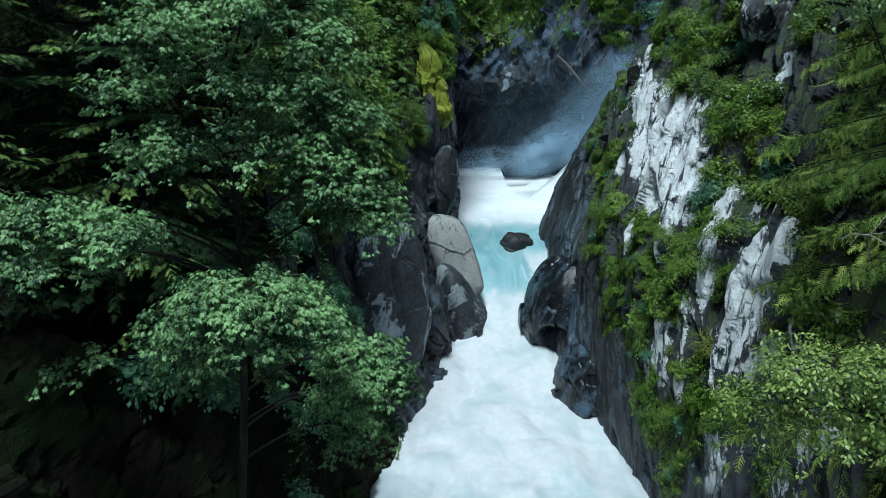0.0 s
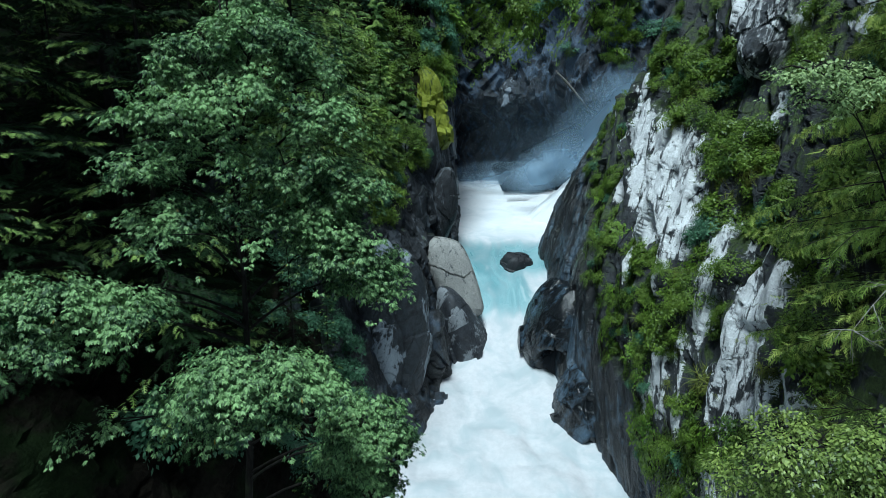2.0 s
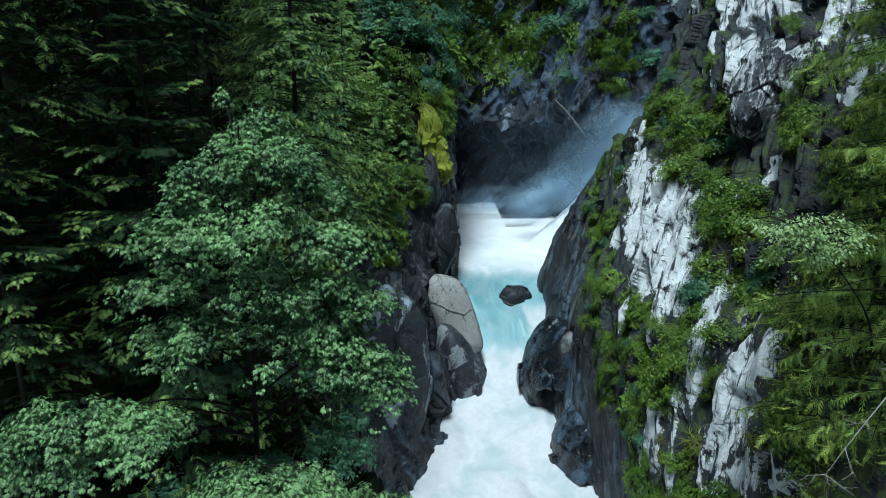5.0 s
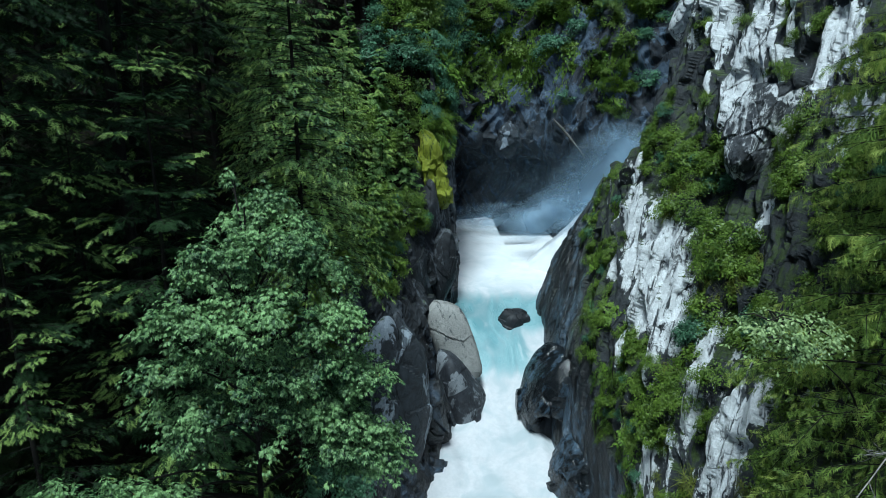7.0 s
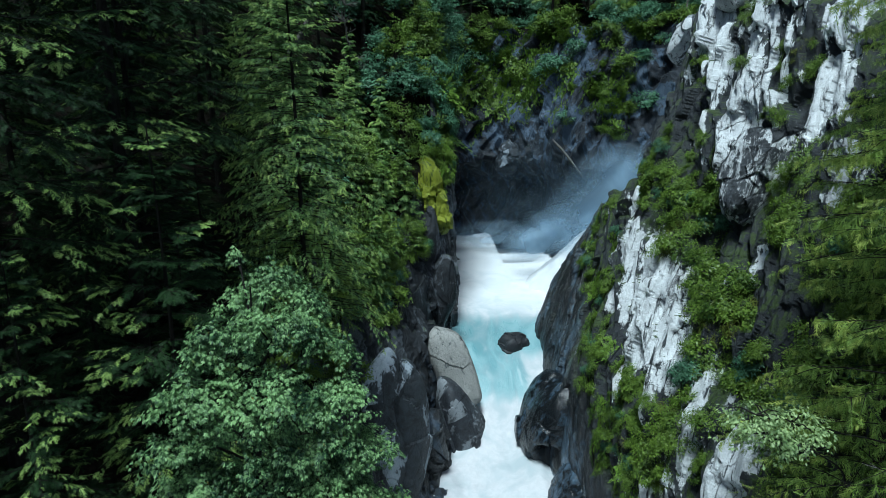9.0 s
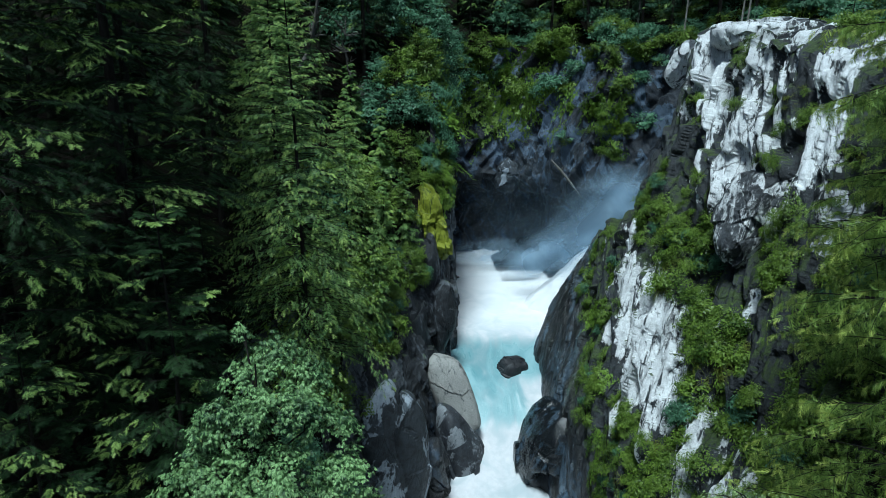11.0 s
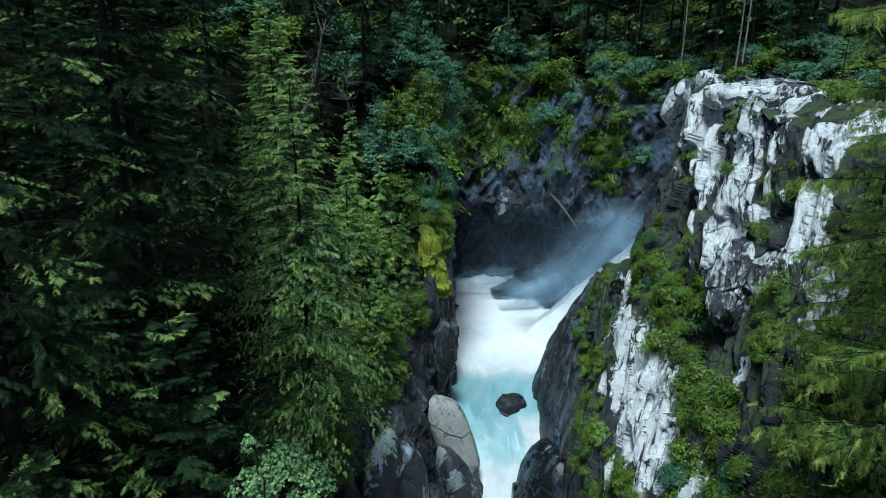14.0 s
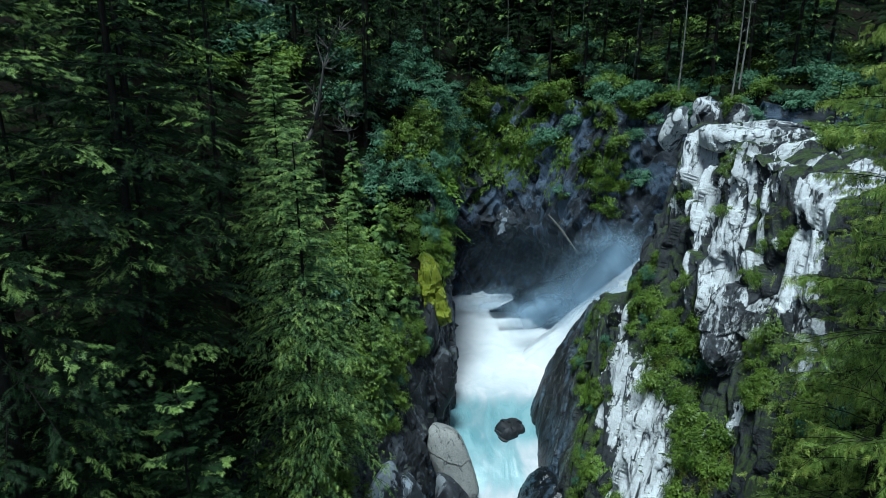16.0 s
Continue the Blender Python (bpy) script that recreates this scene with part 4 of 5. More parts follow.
def make_tuft(label, seed, blades, length, hang):
    """A tuft of arching grass."""
    rng = np.random.default_rng(seed)
    tuft = thing("grass_tuft", label, "grass", "grass tufts on the rock")
    y = np.linspace(0, 1, 4)
    tv = np.concatenate([np.stack([s * 0.020 * (1.05 - y), y * (1 - 0.25 * y), 0.35 * y - 0.85 * y ** 2], -1) for s in (-1, 1)])
    tf = np.array([(k, k + 4, k + 5, k + 1) for k in range(3)])
    a = rng.uniform(0, 2 * np.pi, blades)
    flat = np.stack([np.cos(a), np.sin(a), rng.uniform(-hang, 0.9, blades)], -1)
    p = np.stack([rng.normal(0, 0.22, blades), rng.normal(0, 0.22, blades), rng.uniform(-0.05, 0.05, blades)], -1)
    v, f = scatter(tv, tf, p, flat, np.array((0, 0, 1.0)) + 0 * flat, length * rng.uniform(0.5, 1.1, blades))
    part("foliage", mesh_of("foliage", v, f, smooth=False), GRASS, tuft, kind="stuff")
    part("root_clump", mesh_of("root_clump", *tube(np.array(((0, 0, -0.2), (0, 0, -0.05), (0, 0, 0.06))), np.array((0.12, 0.2, 0.05)), 8)), BARK, tuft)
    return tuft


def make_creeper(label, seed, count, size, leaves):
    """A mat of creeper that lies on a rock face: z points away from the rock, y up it."""
    rng = np.random.default_rng(seed)
    mat = thing("creeper", label, "creeper", "creepers on the rock")
    a, r = rng.uniform(0, 2 * np.pi, count), rng.uniform(0, 1, count) ** 0.5
    edge = 1 + 0.35 * np.sin(3 * a + seed) + 0.2 * np.sin(7 * a)
    p = np.stack([np.cos(a) * r * edge * 0.9, np.sin(a) * r * edge * 1.1, 0.10 + 0.22 * (1 - r) * rng.uniform(0, 1.6, count)], -1)
    ahead = np.stack([rng.normal(0, 0.5, count), -1.0 + 0 * a, rng.uniform(0.1, 0.8, count)], -1)
    up = np.stack([0.3 * rng.normal(size=count), 0.55 + 0 * a, 1.0 + 0 * a], -1)
    v, f = scatter(*oval_leaf(), p, ahead, up, size * rng.uniform(0.6, 1.3, count))
    vines = []
    for k in range(7):
        x = rng.uniform(-0.7, 0.7)
        vines.append(tube(np.stack([(x, 0.9, 0.02), (x + rng.normal(0, 0.15), 0.1, 0.1), (x + rng.normal(0, 0.3), -0.9, 0.05)]), np.array((0.02, 0.015, 0.006)), 4))
    part("vine", mesh_of("vine", *joined(vines)), BARK, mat, kind="stuff")
    part("foliage", mesh_of("foliage", v, f, smooth=False), leaves, mat, kind="stuff")
    return mat


def bare_tree(label, at, top, seed, girth, forks, material, spread=1.2, bow=0.06):
    """A dead tree or branch: a bent stem and forked twigs."""
    rng = np.random.default_rng(seed)
    tree = thing("dead_tree", label, "dead tree", at=at)
    way = np.asarray(top, float) - np.asarray(at, float)
    t = np.linspace(0, 1, 10)
    stem = way * t[:, None] + bow * np.linalg.norm(way) * np.stack([np.sin(5 * t), np.sin(4 * t + 1) - np.sin(1), 0 * t], -1)
    part("trunk", mesh_of("trunk", *tube(stem, girth * (1 - 0.9 * t), 7)), material, tree)
    twigs = []
    for k in range(forks):
        i = rng.integers(2, 10)
        d = unit(turned(1, rng)[0] + 0.7 * unit(way)) * spread * rng.uniform(0.3, 1.0)
        e = np.linspace(0, 1, 5)[:, None]
        line = stem[i] + d * e + 0.2 * spread * turned(1, rng)[0] * e * e
        twigs.append(tube(line, girth * 0.35 * (1.05 - e[:, 0]), 4))
        for _ in range(2):
            j = line[rng.integers(1, 4)]
            d2 = unit(d + 0.8 * np.linalg.norm(d) * turned(1, rng)[0]) * spread * 0.4
            twigs.append(tube(np.stack([j, j + d2 * 0.5, j + d2 + (0, 0, 0.04)]), girth * np.array((0.2, 0.13, 0.03)), 4))
    part("branchwork", mesh_of("branchwork", *joined(twigs)), material, tree, kind="stuff")
    return tree


# what the rays below meet is the bare land
bpy.context.view_layer.update()
LAND = bpy.context.evaluated_depsgraph_get()


def drop(x, y, high=90.0):
    """The height of the land at a place."""
    hit, place, normal, _, ob, _ = scene.ray_cast(LAND, Vector((x, y, high)), Vector((0, 0, -1)))
    return place.z if hit else -8.0


def wall(start, way):
    hit, place, normal, _, ob, _ = scene.ray_cast(LAND, Vector(start), Vector(way).normalized())
    return (place, normal) if hit and "cliff" in ob.name else (None, None)


def upright(p, turn, size, lean=(0, 0)):
    return Matrix.LocRotScale(Vector(p), Euler((lean[0], lean[1], turn)), Vector((size, size, size)))


def spread(name, label, category, protos):
    """Plants that nobody could count, as one object: every spot of every proto, joined."""
    verts, faces, slots, materials, n = [], [], [], [], 0
    for proto, spots in protos:
        me = next(c for c in proto.children if c.name.startswith("foliage")).data
        v = np.empty(len(me.vertices) * 3, np.float32)
        me.vertices.foreach_get("co", v)
        f = np.empty(len(me.loops), np.int32)
        me.loops.foreach_get("vertex_index", f)
        v, f = v.reshape(-1, 3), f.reshape(len(me.polygons), -1)
        if me.materials[0] not in materials:
            materials.append(me.materials[0])
        for m in spots:
            a = np.array(m)
            verts.append(v @ a[:3, :3].T + a[:3, 3])
            faces.append(f + n)
            slots.append(np.full(len(f), materials.index(me.materials[0]), np.int32))
            n += len(v)
    me = mesh_of(name, np.concatenate(verts), np.concatenate(faces), smooth=False)
    for m in materials:
        me.materials.append(m)
    me.polygons.foreach_set("material_index", np.concatenate(slots))
    return tagged(new(name, me), label, category, kind="stuff")


def plant(proto, spots, used):
    """Move a built thing to its first spot and copy it to the rest."""
    for m in spots:
        if proto not in used:
            used.add(proto)
            proto.matrix_basis = m
        else:
            ob = copy_thing(proto, m)
            ob.matrix_basis = m

# ---- the forest, from the nearest trees to the farthest ----
USED = set()
rng = np.random.default_rng(21)
# DARK and SUNNY put shade and sunlight into the spruce needle colours
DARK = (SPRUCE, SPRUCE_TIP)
SUNNY = (SPRUCE_SUNLIT, SUNLIT_TIP)

# broad-leaved tree on the left bank
MAPLE_CLUMPS = [
    ((-5.00, 14.5, 15.6), (0.12, 0.12, 0.40), 31),
    ((-4.14, 14.5, 14.9), (0.65, 0.70, 0.38), 195),
    ((-5.06, 14.5, 14.4), (0.60, 0.70, 0.38), 169),
    ((-3.39, 14.6, 14.3), (0.50, 0.60, 0.38), 156),
    ((-5.25, 13.2, 14.1), (0.40, 0.50, 0.30), 65),
    ((-3.68, 13.0, 14.2), (0.95, 0.85, 0.55), 364),
    ((-5.04, 13.2, 13.7), (0.85, 0.85, 0.55), 312),
    ((-2.78, 13.5, 13.6), (0.65, 0.70, 0.45), 234),
    ((-3.60, 12.1, 13.2), (1.00, 0.85, 0.55), 263),
    ((-5.40, 12.3, 12.9), (0.85, 0.85, 0.55), 286),
    ((-2.30, 12.8, 12.7), (0.65, 0.80, 0.45), 234),
    ((-4.40, 12.0, 12.1), (1.00, 0.95, 0.60), 202),
    ((-3.00, 12.5, 11.9), (1.00, 0.95, 0.60), 270),
    ((-6.00, 12.2, 11.8), (0.65, 0.75, 0.45), 169),
    ((-2.00, 12.9, 11.3), (0.75, 0.85, 0.55), 273),
    ((-3.00, 13.0, 10.9), (1.08, 1.08, 0.72), 649),
    ((-4.30, 12.0, 10.7), (1.17, 0.99, 0.72), 118),
    ((-2.30, 12.8, 10.0), (0.90, 0.99, 0.72), 566),
    ((-5.60, 12.4, 10.6), (0.81, 0.81, 0.63), 367),
    ((-1.60, 13.0, 9.3), (0.77, 0.90, 0.63), 508),
    ((-7.00, 10.4, 9.7), (1.20, 0.75, 0.38), 468),
    ((-5.80, 10.6, 9.4), (0.62, 0.75, 0.38), 286),
    ((-8.10, 10.4, 9.0), (0.95, 0.75, 0.50), 338),
    ((-6.90, 10.3, 9.0), (0.72, 0.65, 0.40), 195),
    ((-3.60, 10.3, 8.3), (1.08, 0.81, 0.45), 734),
    ((-2.60, 10.5, 8.0), (0.72, 0.72, 0.41), 422),
    ((-4.50, 10.4, 7.8), (0.72, 0.72, 0.45), 422),
    ((-3.60, 10.4, 7.5), (0.90, 0.72, 0.45), 422),
    ((-1.80, 12.2, 6.2), (0.90, 0.81, 0.54), 536),
    ((-1.30, 12.5, 5.4), (0.63, 0.72, 0.54), 367),
    ((-2.10, 12.5, 5.2), (0.81, 0.81, 0.63), 422),
    ((-1.80, 12.7, 4.3), (0.72, 0.81, 0.72), 367),
    ((-6.90, 10.9, 6.7), (1.26, 0.81, 0.54), 44),
    ((-5.60, 11.6, 6.4), (0.81, 0.81, 0.54), 48),
]
broadleaf("tall broad-leaved tree with layered drooping green foliage", (-5.6, 13.6, -1.5), (-4.3, 14.2, 15.0), MAPLE_CLUMPS,
          palm_leaf(), 0.102, MAPLE, BARK, 5, girth=0.13, twigs=3, name="broadleaf_tree")

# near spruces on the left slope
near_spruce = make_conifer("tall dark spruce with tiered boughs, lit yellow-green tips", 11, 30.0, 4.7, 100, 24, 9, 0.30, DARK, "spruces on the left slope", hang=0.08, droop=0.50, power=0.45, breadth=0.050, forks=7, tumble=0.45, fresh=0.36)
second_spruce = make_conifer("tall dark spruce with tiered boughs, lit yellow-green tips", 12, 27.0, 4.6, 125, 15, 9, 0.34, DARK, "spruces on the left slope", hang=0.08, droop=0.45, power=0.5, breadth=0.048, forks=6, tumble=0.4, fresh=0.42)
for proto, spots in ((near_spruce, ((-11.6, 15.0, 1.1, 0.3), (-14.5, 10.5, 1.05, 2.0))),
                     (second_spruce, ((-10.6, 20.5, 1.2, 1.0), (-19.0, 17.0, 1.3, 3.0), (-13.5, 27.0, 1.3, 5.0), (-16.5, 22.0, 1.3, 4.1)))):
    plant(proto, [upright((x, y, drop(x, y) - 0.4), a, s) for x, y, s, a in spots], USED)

# young spruces whose tops stand in front of the shade
young_spruce = make_conifer("young spruce with flat lit green boughs", 18, 11.0, 2.9, 90, 18, 9, 0.26, DARK, "young spruces on the left slope", hang=0.10, droop=0.42, power=0.7, bare=0.05, breadth=0.050, forks=6, tumble=0.45, fresh=0.34)
for x, y, apex, a in ((-7.7, 16.0, 18.6, 0.4), (-9.6, 12.9, 16.2, 2.0)):
    z = drop(x, y) - 0.3
    plant(young_spruce, [upright((x, y, z), a, (apex - z) / 11.0)], USED)

# spruces at the gorge's left rim, their sunlight put into the needle colour
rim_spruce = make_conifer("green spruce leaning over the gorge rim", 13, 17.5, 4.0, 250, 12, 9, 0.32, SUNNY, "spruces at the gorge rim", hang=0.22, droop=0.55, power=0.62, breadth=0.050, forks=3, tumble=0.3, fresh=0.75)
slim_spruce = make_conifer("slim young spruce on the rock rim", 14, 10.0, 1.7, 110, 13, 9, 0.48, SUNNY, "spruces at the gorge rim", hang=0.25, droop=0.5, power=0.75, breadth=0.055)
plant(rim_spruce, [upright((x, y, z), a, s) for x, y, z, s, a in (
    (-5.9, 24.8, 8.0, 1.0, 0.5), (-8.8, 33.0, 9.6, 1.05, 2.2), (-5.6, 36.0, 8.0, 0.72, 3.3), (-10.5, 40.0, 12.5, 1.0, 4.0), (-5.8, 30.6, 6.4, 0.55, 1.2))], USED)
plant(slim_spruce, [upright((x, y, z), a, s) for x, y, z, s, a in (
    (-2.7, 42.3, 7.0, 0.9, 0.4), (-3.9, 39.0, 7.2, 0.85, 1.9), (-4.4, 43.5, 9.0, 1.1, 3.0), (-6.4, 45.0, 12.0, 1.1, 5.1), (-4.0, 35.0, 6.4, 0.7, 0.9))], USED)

# drooping conifers on the right, beside the camera's way up
droop_spruce = make_conifer("yellow-green conifer with hanging sprays beside the cliff", 15, 34.0, 4.7, 135, 20, 11, 0.36, (DROOP, DROOP_TIP), "conifers by the cliff", hang=0.8, droop=0.6, power=0.38, bare=0.06, breadth=0.040, forks=4, tumble=0.75, fresh=0.85)
plant(droop_spruce, [upright((x, y, z), a, s) for x, y, z, s, a in ((10.8, 12.3, 2.5, 1.0, 0.2), (12.4, 15.6, 2.5, 0.9, 1.1), (14.2, 16.5, 4.0, 0.6, 2.4), (15.6, 21.5, 10.0, 0.5, 4.4))], USED)

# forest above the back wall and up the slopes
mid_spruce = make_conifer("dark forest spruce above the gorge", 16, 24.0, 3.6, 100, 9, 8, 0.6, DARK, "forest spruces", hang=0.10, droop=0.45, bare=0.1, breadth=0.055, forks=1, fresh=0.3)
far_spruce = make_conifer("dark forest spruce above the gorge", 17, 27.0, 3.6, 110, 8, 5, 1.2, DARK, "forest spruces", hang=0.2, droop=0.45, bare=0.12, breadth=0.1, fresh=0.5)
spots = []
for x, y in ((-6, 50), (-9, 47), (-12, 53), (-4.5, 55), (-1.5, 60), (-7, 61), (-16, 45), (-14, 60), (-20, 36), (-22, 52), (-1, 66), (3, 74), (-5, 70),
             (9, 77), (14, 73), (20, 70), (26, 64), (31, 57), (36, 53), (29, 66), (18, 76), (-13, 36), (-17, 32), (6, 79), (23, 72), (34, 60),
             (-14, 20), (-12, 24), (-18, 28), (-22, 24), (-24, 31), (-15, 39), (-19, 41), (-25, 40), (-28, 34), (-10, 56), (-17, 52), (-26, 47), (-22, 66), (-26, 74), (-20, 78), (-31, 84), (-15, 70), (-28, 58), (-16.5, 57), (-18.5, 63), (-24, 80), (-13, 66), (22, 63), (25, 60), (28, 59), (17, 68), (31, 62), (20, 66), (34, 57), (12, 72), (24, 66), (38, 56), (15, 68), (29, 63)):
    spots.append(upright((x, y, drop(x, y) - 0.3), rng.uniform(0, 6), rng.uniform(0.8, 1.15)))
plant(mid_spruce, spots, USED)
spots = []
for k in range(84):
    x = -50 + 115 * ((k * 0.618034) % 1.0)
    y = 70 + 0.42 * k + 10 * rng.uniform()
    if x < -20:
        y -= 40 * rng.uniform(0.2, 1.0)
    if x > 32:
        y -= 18 * rng.uniform()
    spots.append(upright((x, y, drop(x, y) - 0.3), rng.uniform(0, 6), rng.uniform(0.85, 1.3)))
plant(far_spruce, spots, USED)

# unseen spruces added behind and beside the camera, closing the gorge to cut the light
plant(mid_spruce, [upright((x, y, drop(x, y) - 0.3), 1.7 * x, 0.6) for x, y in ((-9.5, 3.5), (-6.9, 1.6))], USED)
plant(mid_spruce, [upright((x, y, drop(x, y) - 0.3), 1.7 * x, 1.1) for x, y in ((-14, -3), (-9, -9), (-12, -17), (14.5, 2), (13.5, -8), (16, -17), (-19, 5))], USED)

# young broad-leaved trees that crowd the left rim
SAPLING = [((0.0, 0.0, 4.6), (0.6, 0.6, 0.7), 60), ((0.5, 0.2, 3.9), (0.9, 0.8, 0.6), 90), ((-0.6, -0.2, 3.7), (0.9, 0.8, 0.6), 90), ((0.1, -0.8, 3.3), (0.9, 0.8, 0.6), 90),
           ((0.9, -0.3, 2.8), (0.9, 0.8, 0.6), 90), ((-0.9, 0.4, 2.6), (0.9, 0.8, 0.6), 80), ((0.2, 0.9, 2.9), (0.9, 0.8, 0.6), 70), ((0.0, -0.4, 1.9), (1.0, 0.9, 0.6), 70)]
green_sapling = broadleaf("young broad-leaved tree on the gorge rim", (0, 0, 0), (0, 0, 4.6), SAPLING, oval_leaf(), 0.17, SHRUB, BARK, 51, girth=0.07, name="young_tree", per=5, twigs=3)
cool_sapling = broadleaf("young blue-green broad-leaved tree on the gorge rim", (0, 0, 0), (0, 0, 4.6), SAPLING, oval_leaf(), 0.19, COOL_SHRUB, BARK, 52, girth=0.07, name="young_tree", per=5, twigs=3)
for ob in (green_sapling, cool_sapling):
    tagged(ob, group="young trees on the rim")
for proto, spots in ((green_sapling, ((-5.2, 28.5, 0.9), (-5.2, 33.5, 1.0), (-3.9, 36.8, 0.9), (-4.8, 41.0, 1.1), (-3.2, 48.5, 1.2), (-5.8, 38.5, 1.2), (-1.8, 51.0, 1.0), (-7.6, 29.5, 1.2), (-2.2, 40.2, 0.7), (4.0, 73.0, 1.2), (-5.6, 30.5, 1.1), (-6.6, 41.5, 1.3), (-3.3, 42.0, 0.9), (-7.0, 25.0, 1.2), (-8.4, 37.5, 1.4), (-3.4, 45.5, 1.0), (-5.0, 35.0, 1.2))),
                     (cool_sapling, ((-2.4, 48.0, 1.0), (-0.6, 53.0, 1.2), (-2.6, 56.0, 1.3), (0.4, 57.5, 1.1), (-4.8, 46.5, 1.3), (-4.0, 52.0, 1.3), (1.5, 71.0, 1.5), (-7.5, 35.5, 1.3), (7.5, 75.5, 1.3)))):
    plant(proto, [upright((x, y, drop(x, y) - 0.2), 2.1 * x + y, s) for x, y, s in spots], USED)

# slender pale stems in the wood above the back wall
for x, y, h, k in ((20.3, 68.5, 15, 61), (25.6, 56.5, 14, 62), (26.4, 57.0, 13, 63), (22.4, 61.0, 16, 64), (7.5, 77.0, 16, 65), (-0.5, 69.0, 15, 66), (15.0, 71.0, 15, 67)):
    z = drop(x, y)
    tagged(bare_tree("slender pale stem in the dark wood", (x, y, z - 0.3), (x + 0.15, y, z + h), k, 0.10, 8, PALE_BARK, 0.9, 0.008), group="slender stems in the wood")

# young dark spruces added on the left bank to darken it like deep shade
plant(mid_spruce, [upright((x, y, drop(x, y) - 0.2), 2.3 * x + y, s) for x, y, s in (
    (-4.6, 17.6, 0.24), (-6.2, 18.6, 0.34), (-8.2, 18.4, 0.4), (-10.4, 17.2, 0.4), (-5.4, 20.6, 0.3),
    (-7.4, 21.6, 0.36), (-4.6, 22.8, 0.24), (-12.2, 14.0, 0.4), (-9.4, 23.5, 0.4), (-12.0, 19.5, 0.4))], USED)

# trees on the shoulder behind the pale cliff
plant(mid_spruce, [upright((x, y, drop(x, y) - 0.3), 1.3 * x + y, s) for x, y, s in ((24.0, 33.5, 0.5), (28.0, 38.0, 0.7), (22.0, 27.5, 0.45), (30.0, 31.0, 0.8), (25.5, 41.0, 0.6), (34.0, 36.0, 0.9), (20.5, 22.0, 0.5), (27.0, 24.0, 0.8), (26.0, 37.0, 0.3), (28.5, 41.0, 0.35), (23.5, 39.5, 0.28), (31.0, 43.0, 0.4), (26.5, 44.5, 0.35), (21.5, 31.0, 0.25))], USED)

# ---- shrubs, grass and creepers on the rock ----
shrubs = [make_shrub("yellow-green leafy shrub rooted in the rock", 31, 0.12, 300, SHRUB), make_shrub("yellow-green leafy shrub rooted in the rock", 32, 0.15, 260, SHRUB),
          make_shrub("dark green leafy shrub rooted in the rock", 33, 0.12, 300, COOL_SHRUB), make_shrub("dense low shrub rooted in the rock", 34, 0.10, 380, SHRUB, squash=0.5)]
tufts = [make_tuft("tuft of bright arching grass on the rock", 35, 160, 0.75, 0.5), make_tuft("tuft of hanging grass on the rock", 36, 130, 0.95, 0.9)]
creepers = [make_creeper("mat of creeper hanging on the rock wall", 37, 280, 0.19, IVY), make_creeper("mat of creeper hanging on the rock wall", 38, 260, 0.23, IVY),
            make_creeper("mat of creeper hanging on the rock wall", 39, 300, 0.17, SHRUB)]
SPOTS = {ob: [] for ob in (*shrubs, *tufts, *creepers)}
rng = np.random.default_rng(77)


def on_wall(kinds, start, way, size, sink=0.05):
    """Root a plant where a straight line meets the rock."""
    place, normal = wall(start, way)
    if place is None:
        return
    kind = kinds[rng.integers(len(kinds))]
    s = size * rng.uniform(0.7, 1.35)
    if kind in creepers:
        face = Vector(normal).normalized()
        upward = (Vector((0, 0, 1)) - face * face.z).normalized()
        side = upward.cross(face)
        m = Matrix((side, upward, face)).transposed().to_4x4()
        m = Matrix.Translation(place + face * 0.02) @ m @ Matrix.Diagonal((s, s, s, 1))
    else:
        out = Vector((normal.x, normal.y, 0.0))
        p = place - normal * sink + Vector((0, 0, 0.02))
        m = Matrix.Translation(p) @ Vector((0, 0, 1)).rotation_difference(Vector((normal.x * 0.8, normal.y * 0.8, 0.9))).to_matrix().to_4x4()
        m = m @ Matrix.Rotation(rng.uniform(0, 6.28), 4, "Z") @ Matrix.Diagonal((s, s, s, 1))
    SPOTS[kind].append(m)


def zone(kinds, y, z, ry, rz, count, size, side=1):
    """A patch of plants on a gorge wall, round a place along it and a height."""
    for _ in range(count):
        yy, zz = y + ry * rng.normal() * 0.6, z + rz * rng.normal() * 0.6
        if side > 0 and bare_rock([yy], [zz])[0] > 0.4 and rng.uniform() < 0.9:
            continue
        on_wall(kinds, (3.5, yy, zz), (side, 0, 0), size)


LEAFY, GRASSY, IVIED = shrubs[:2] + shrubs[3:], tufts + [shrubs[3]], creepers
# right-hand cliff: the green seam down its near edge, the grassy ledge, the shrubby gullies
for y, z, n in ((41.5, 9.8, 9), (40.0, 8.0, 10), (37.5, 7.2, 12), (35.0, 6.4, 12), (33.0, 5.2, 13), (31.2, 4.2, 12), (29.4, 2.8, 10), (27.8, 1.2, 8)):
    zone(LEAFY + IVIED + [shrubs[2]], y, z, 1.3, 1.3, n + 2, 0.58)
for y, z, n in ((26.6, 5.4, 12), (25.9, 3.8, 14), (25.4, 1.8, 14), (24.4, -0.8, 10), (36.8, 9.8, 10)):
    zone(LEAFY + IVIED + [shrubs[2]], y, z, 1.0, 1.2, n, 0.56)
zone(LEAFY + [shrubs[2]], 30.2, 13.4, 1.8, 1.1, 18, 0.8)
zone(LEAFY + [shrubs[2]], 29.2, 15.6, 1.0, 0.9, 10, 0.8)
zone(LEAFY, 35.2, 15.5, 0.8, 1.6, 12, 0.7)
zone(LEAFY + tufts, 24.8, 10.2, 1.4, 0.9, 16, 0.8)
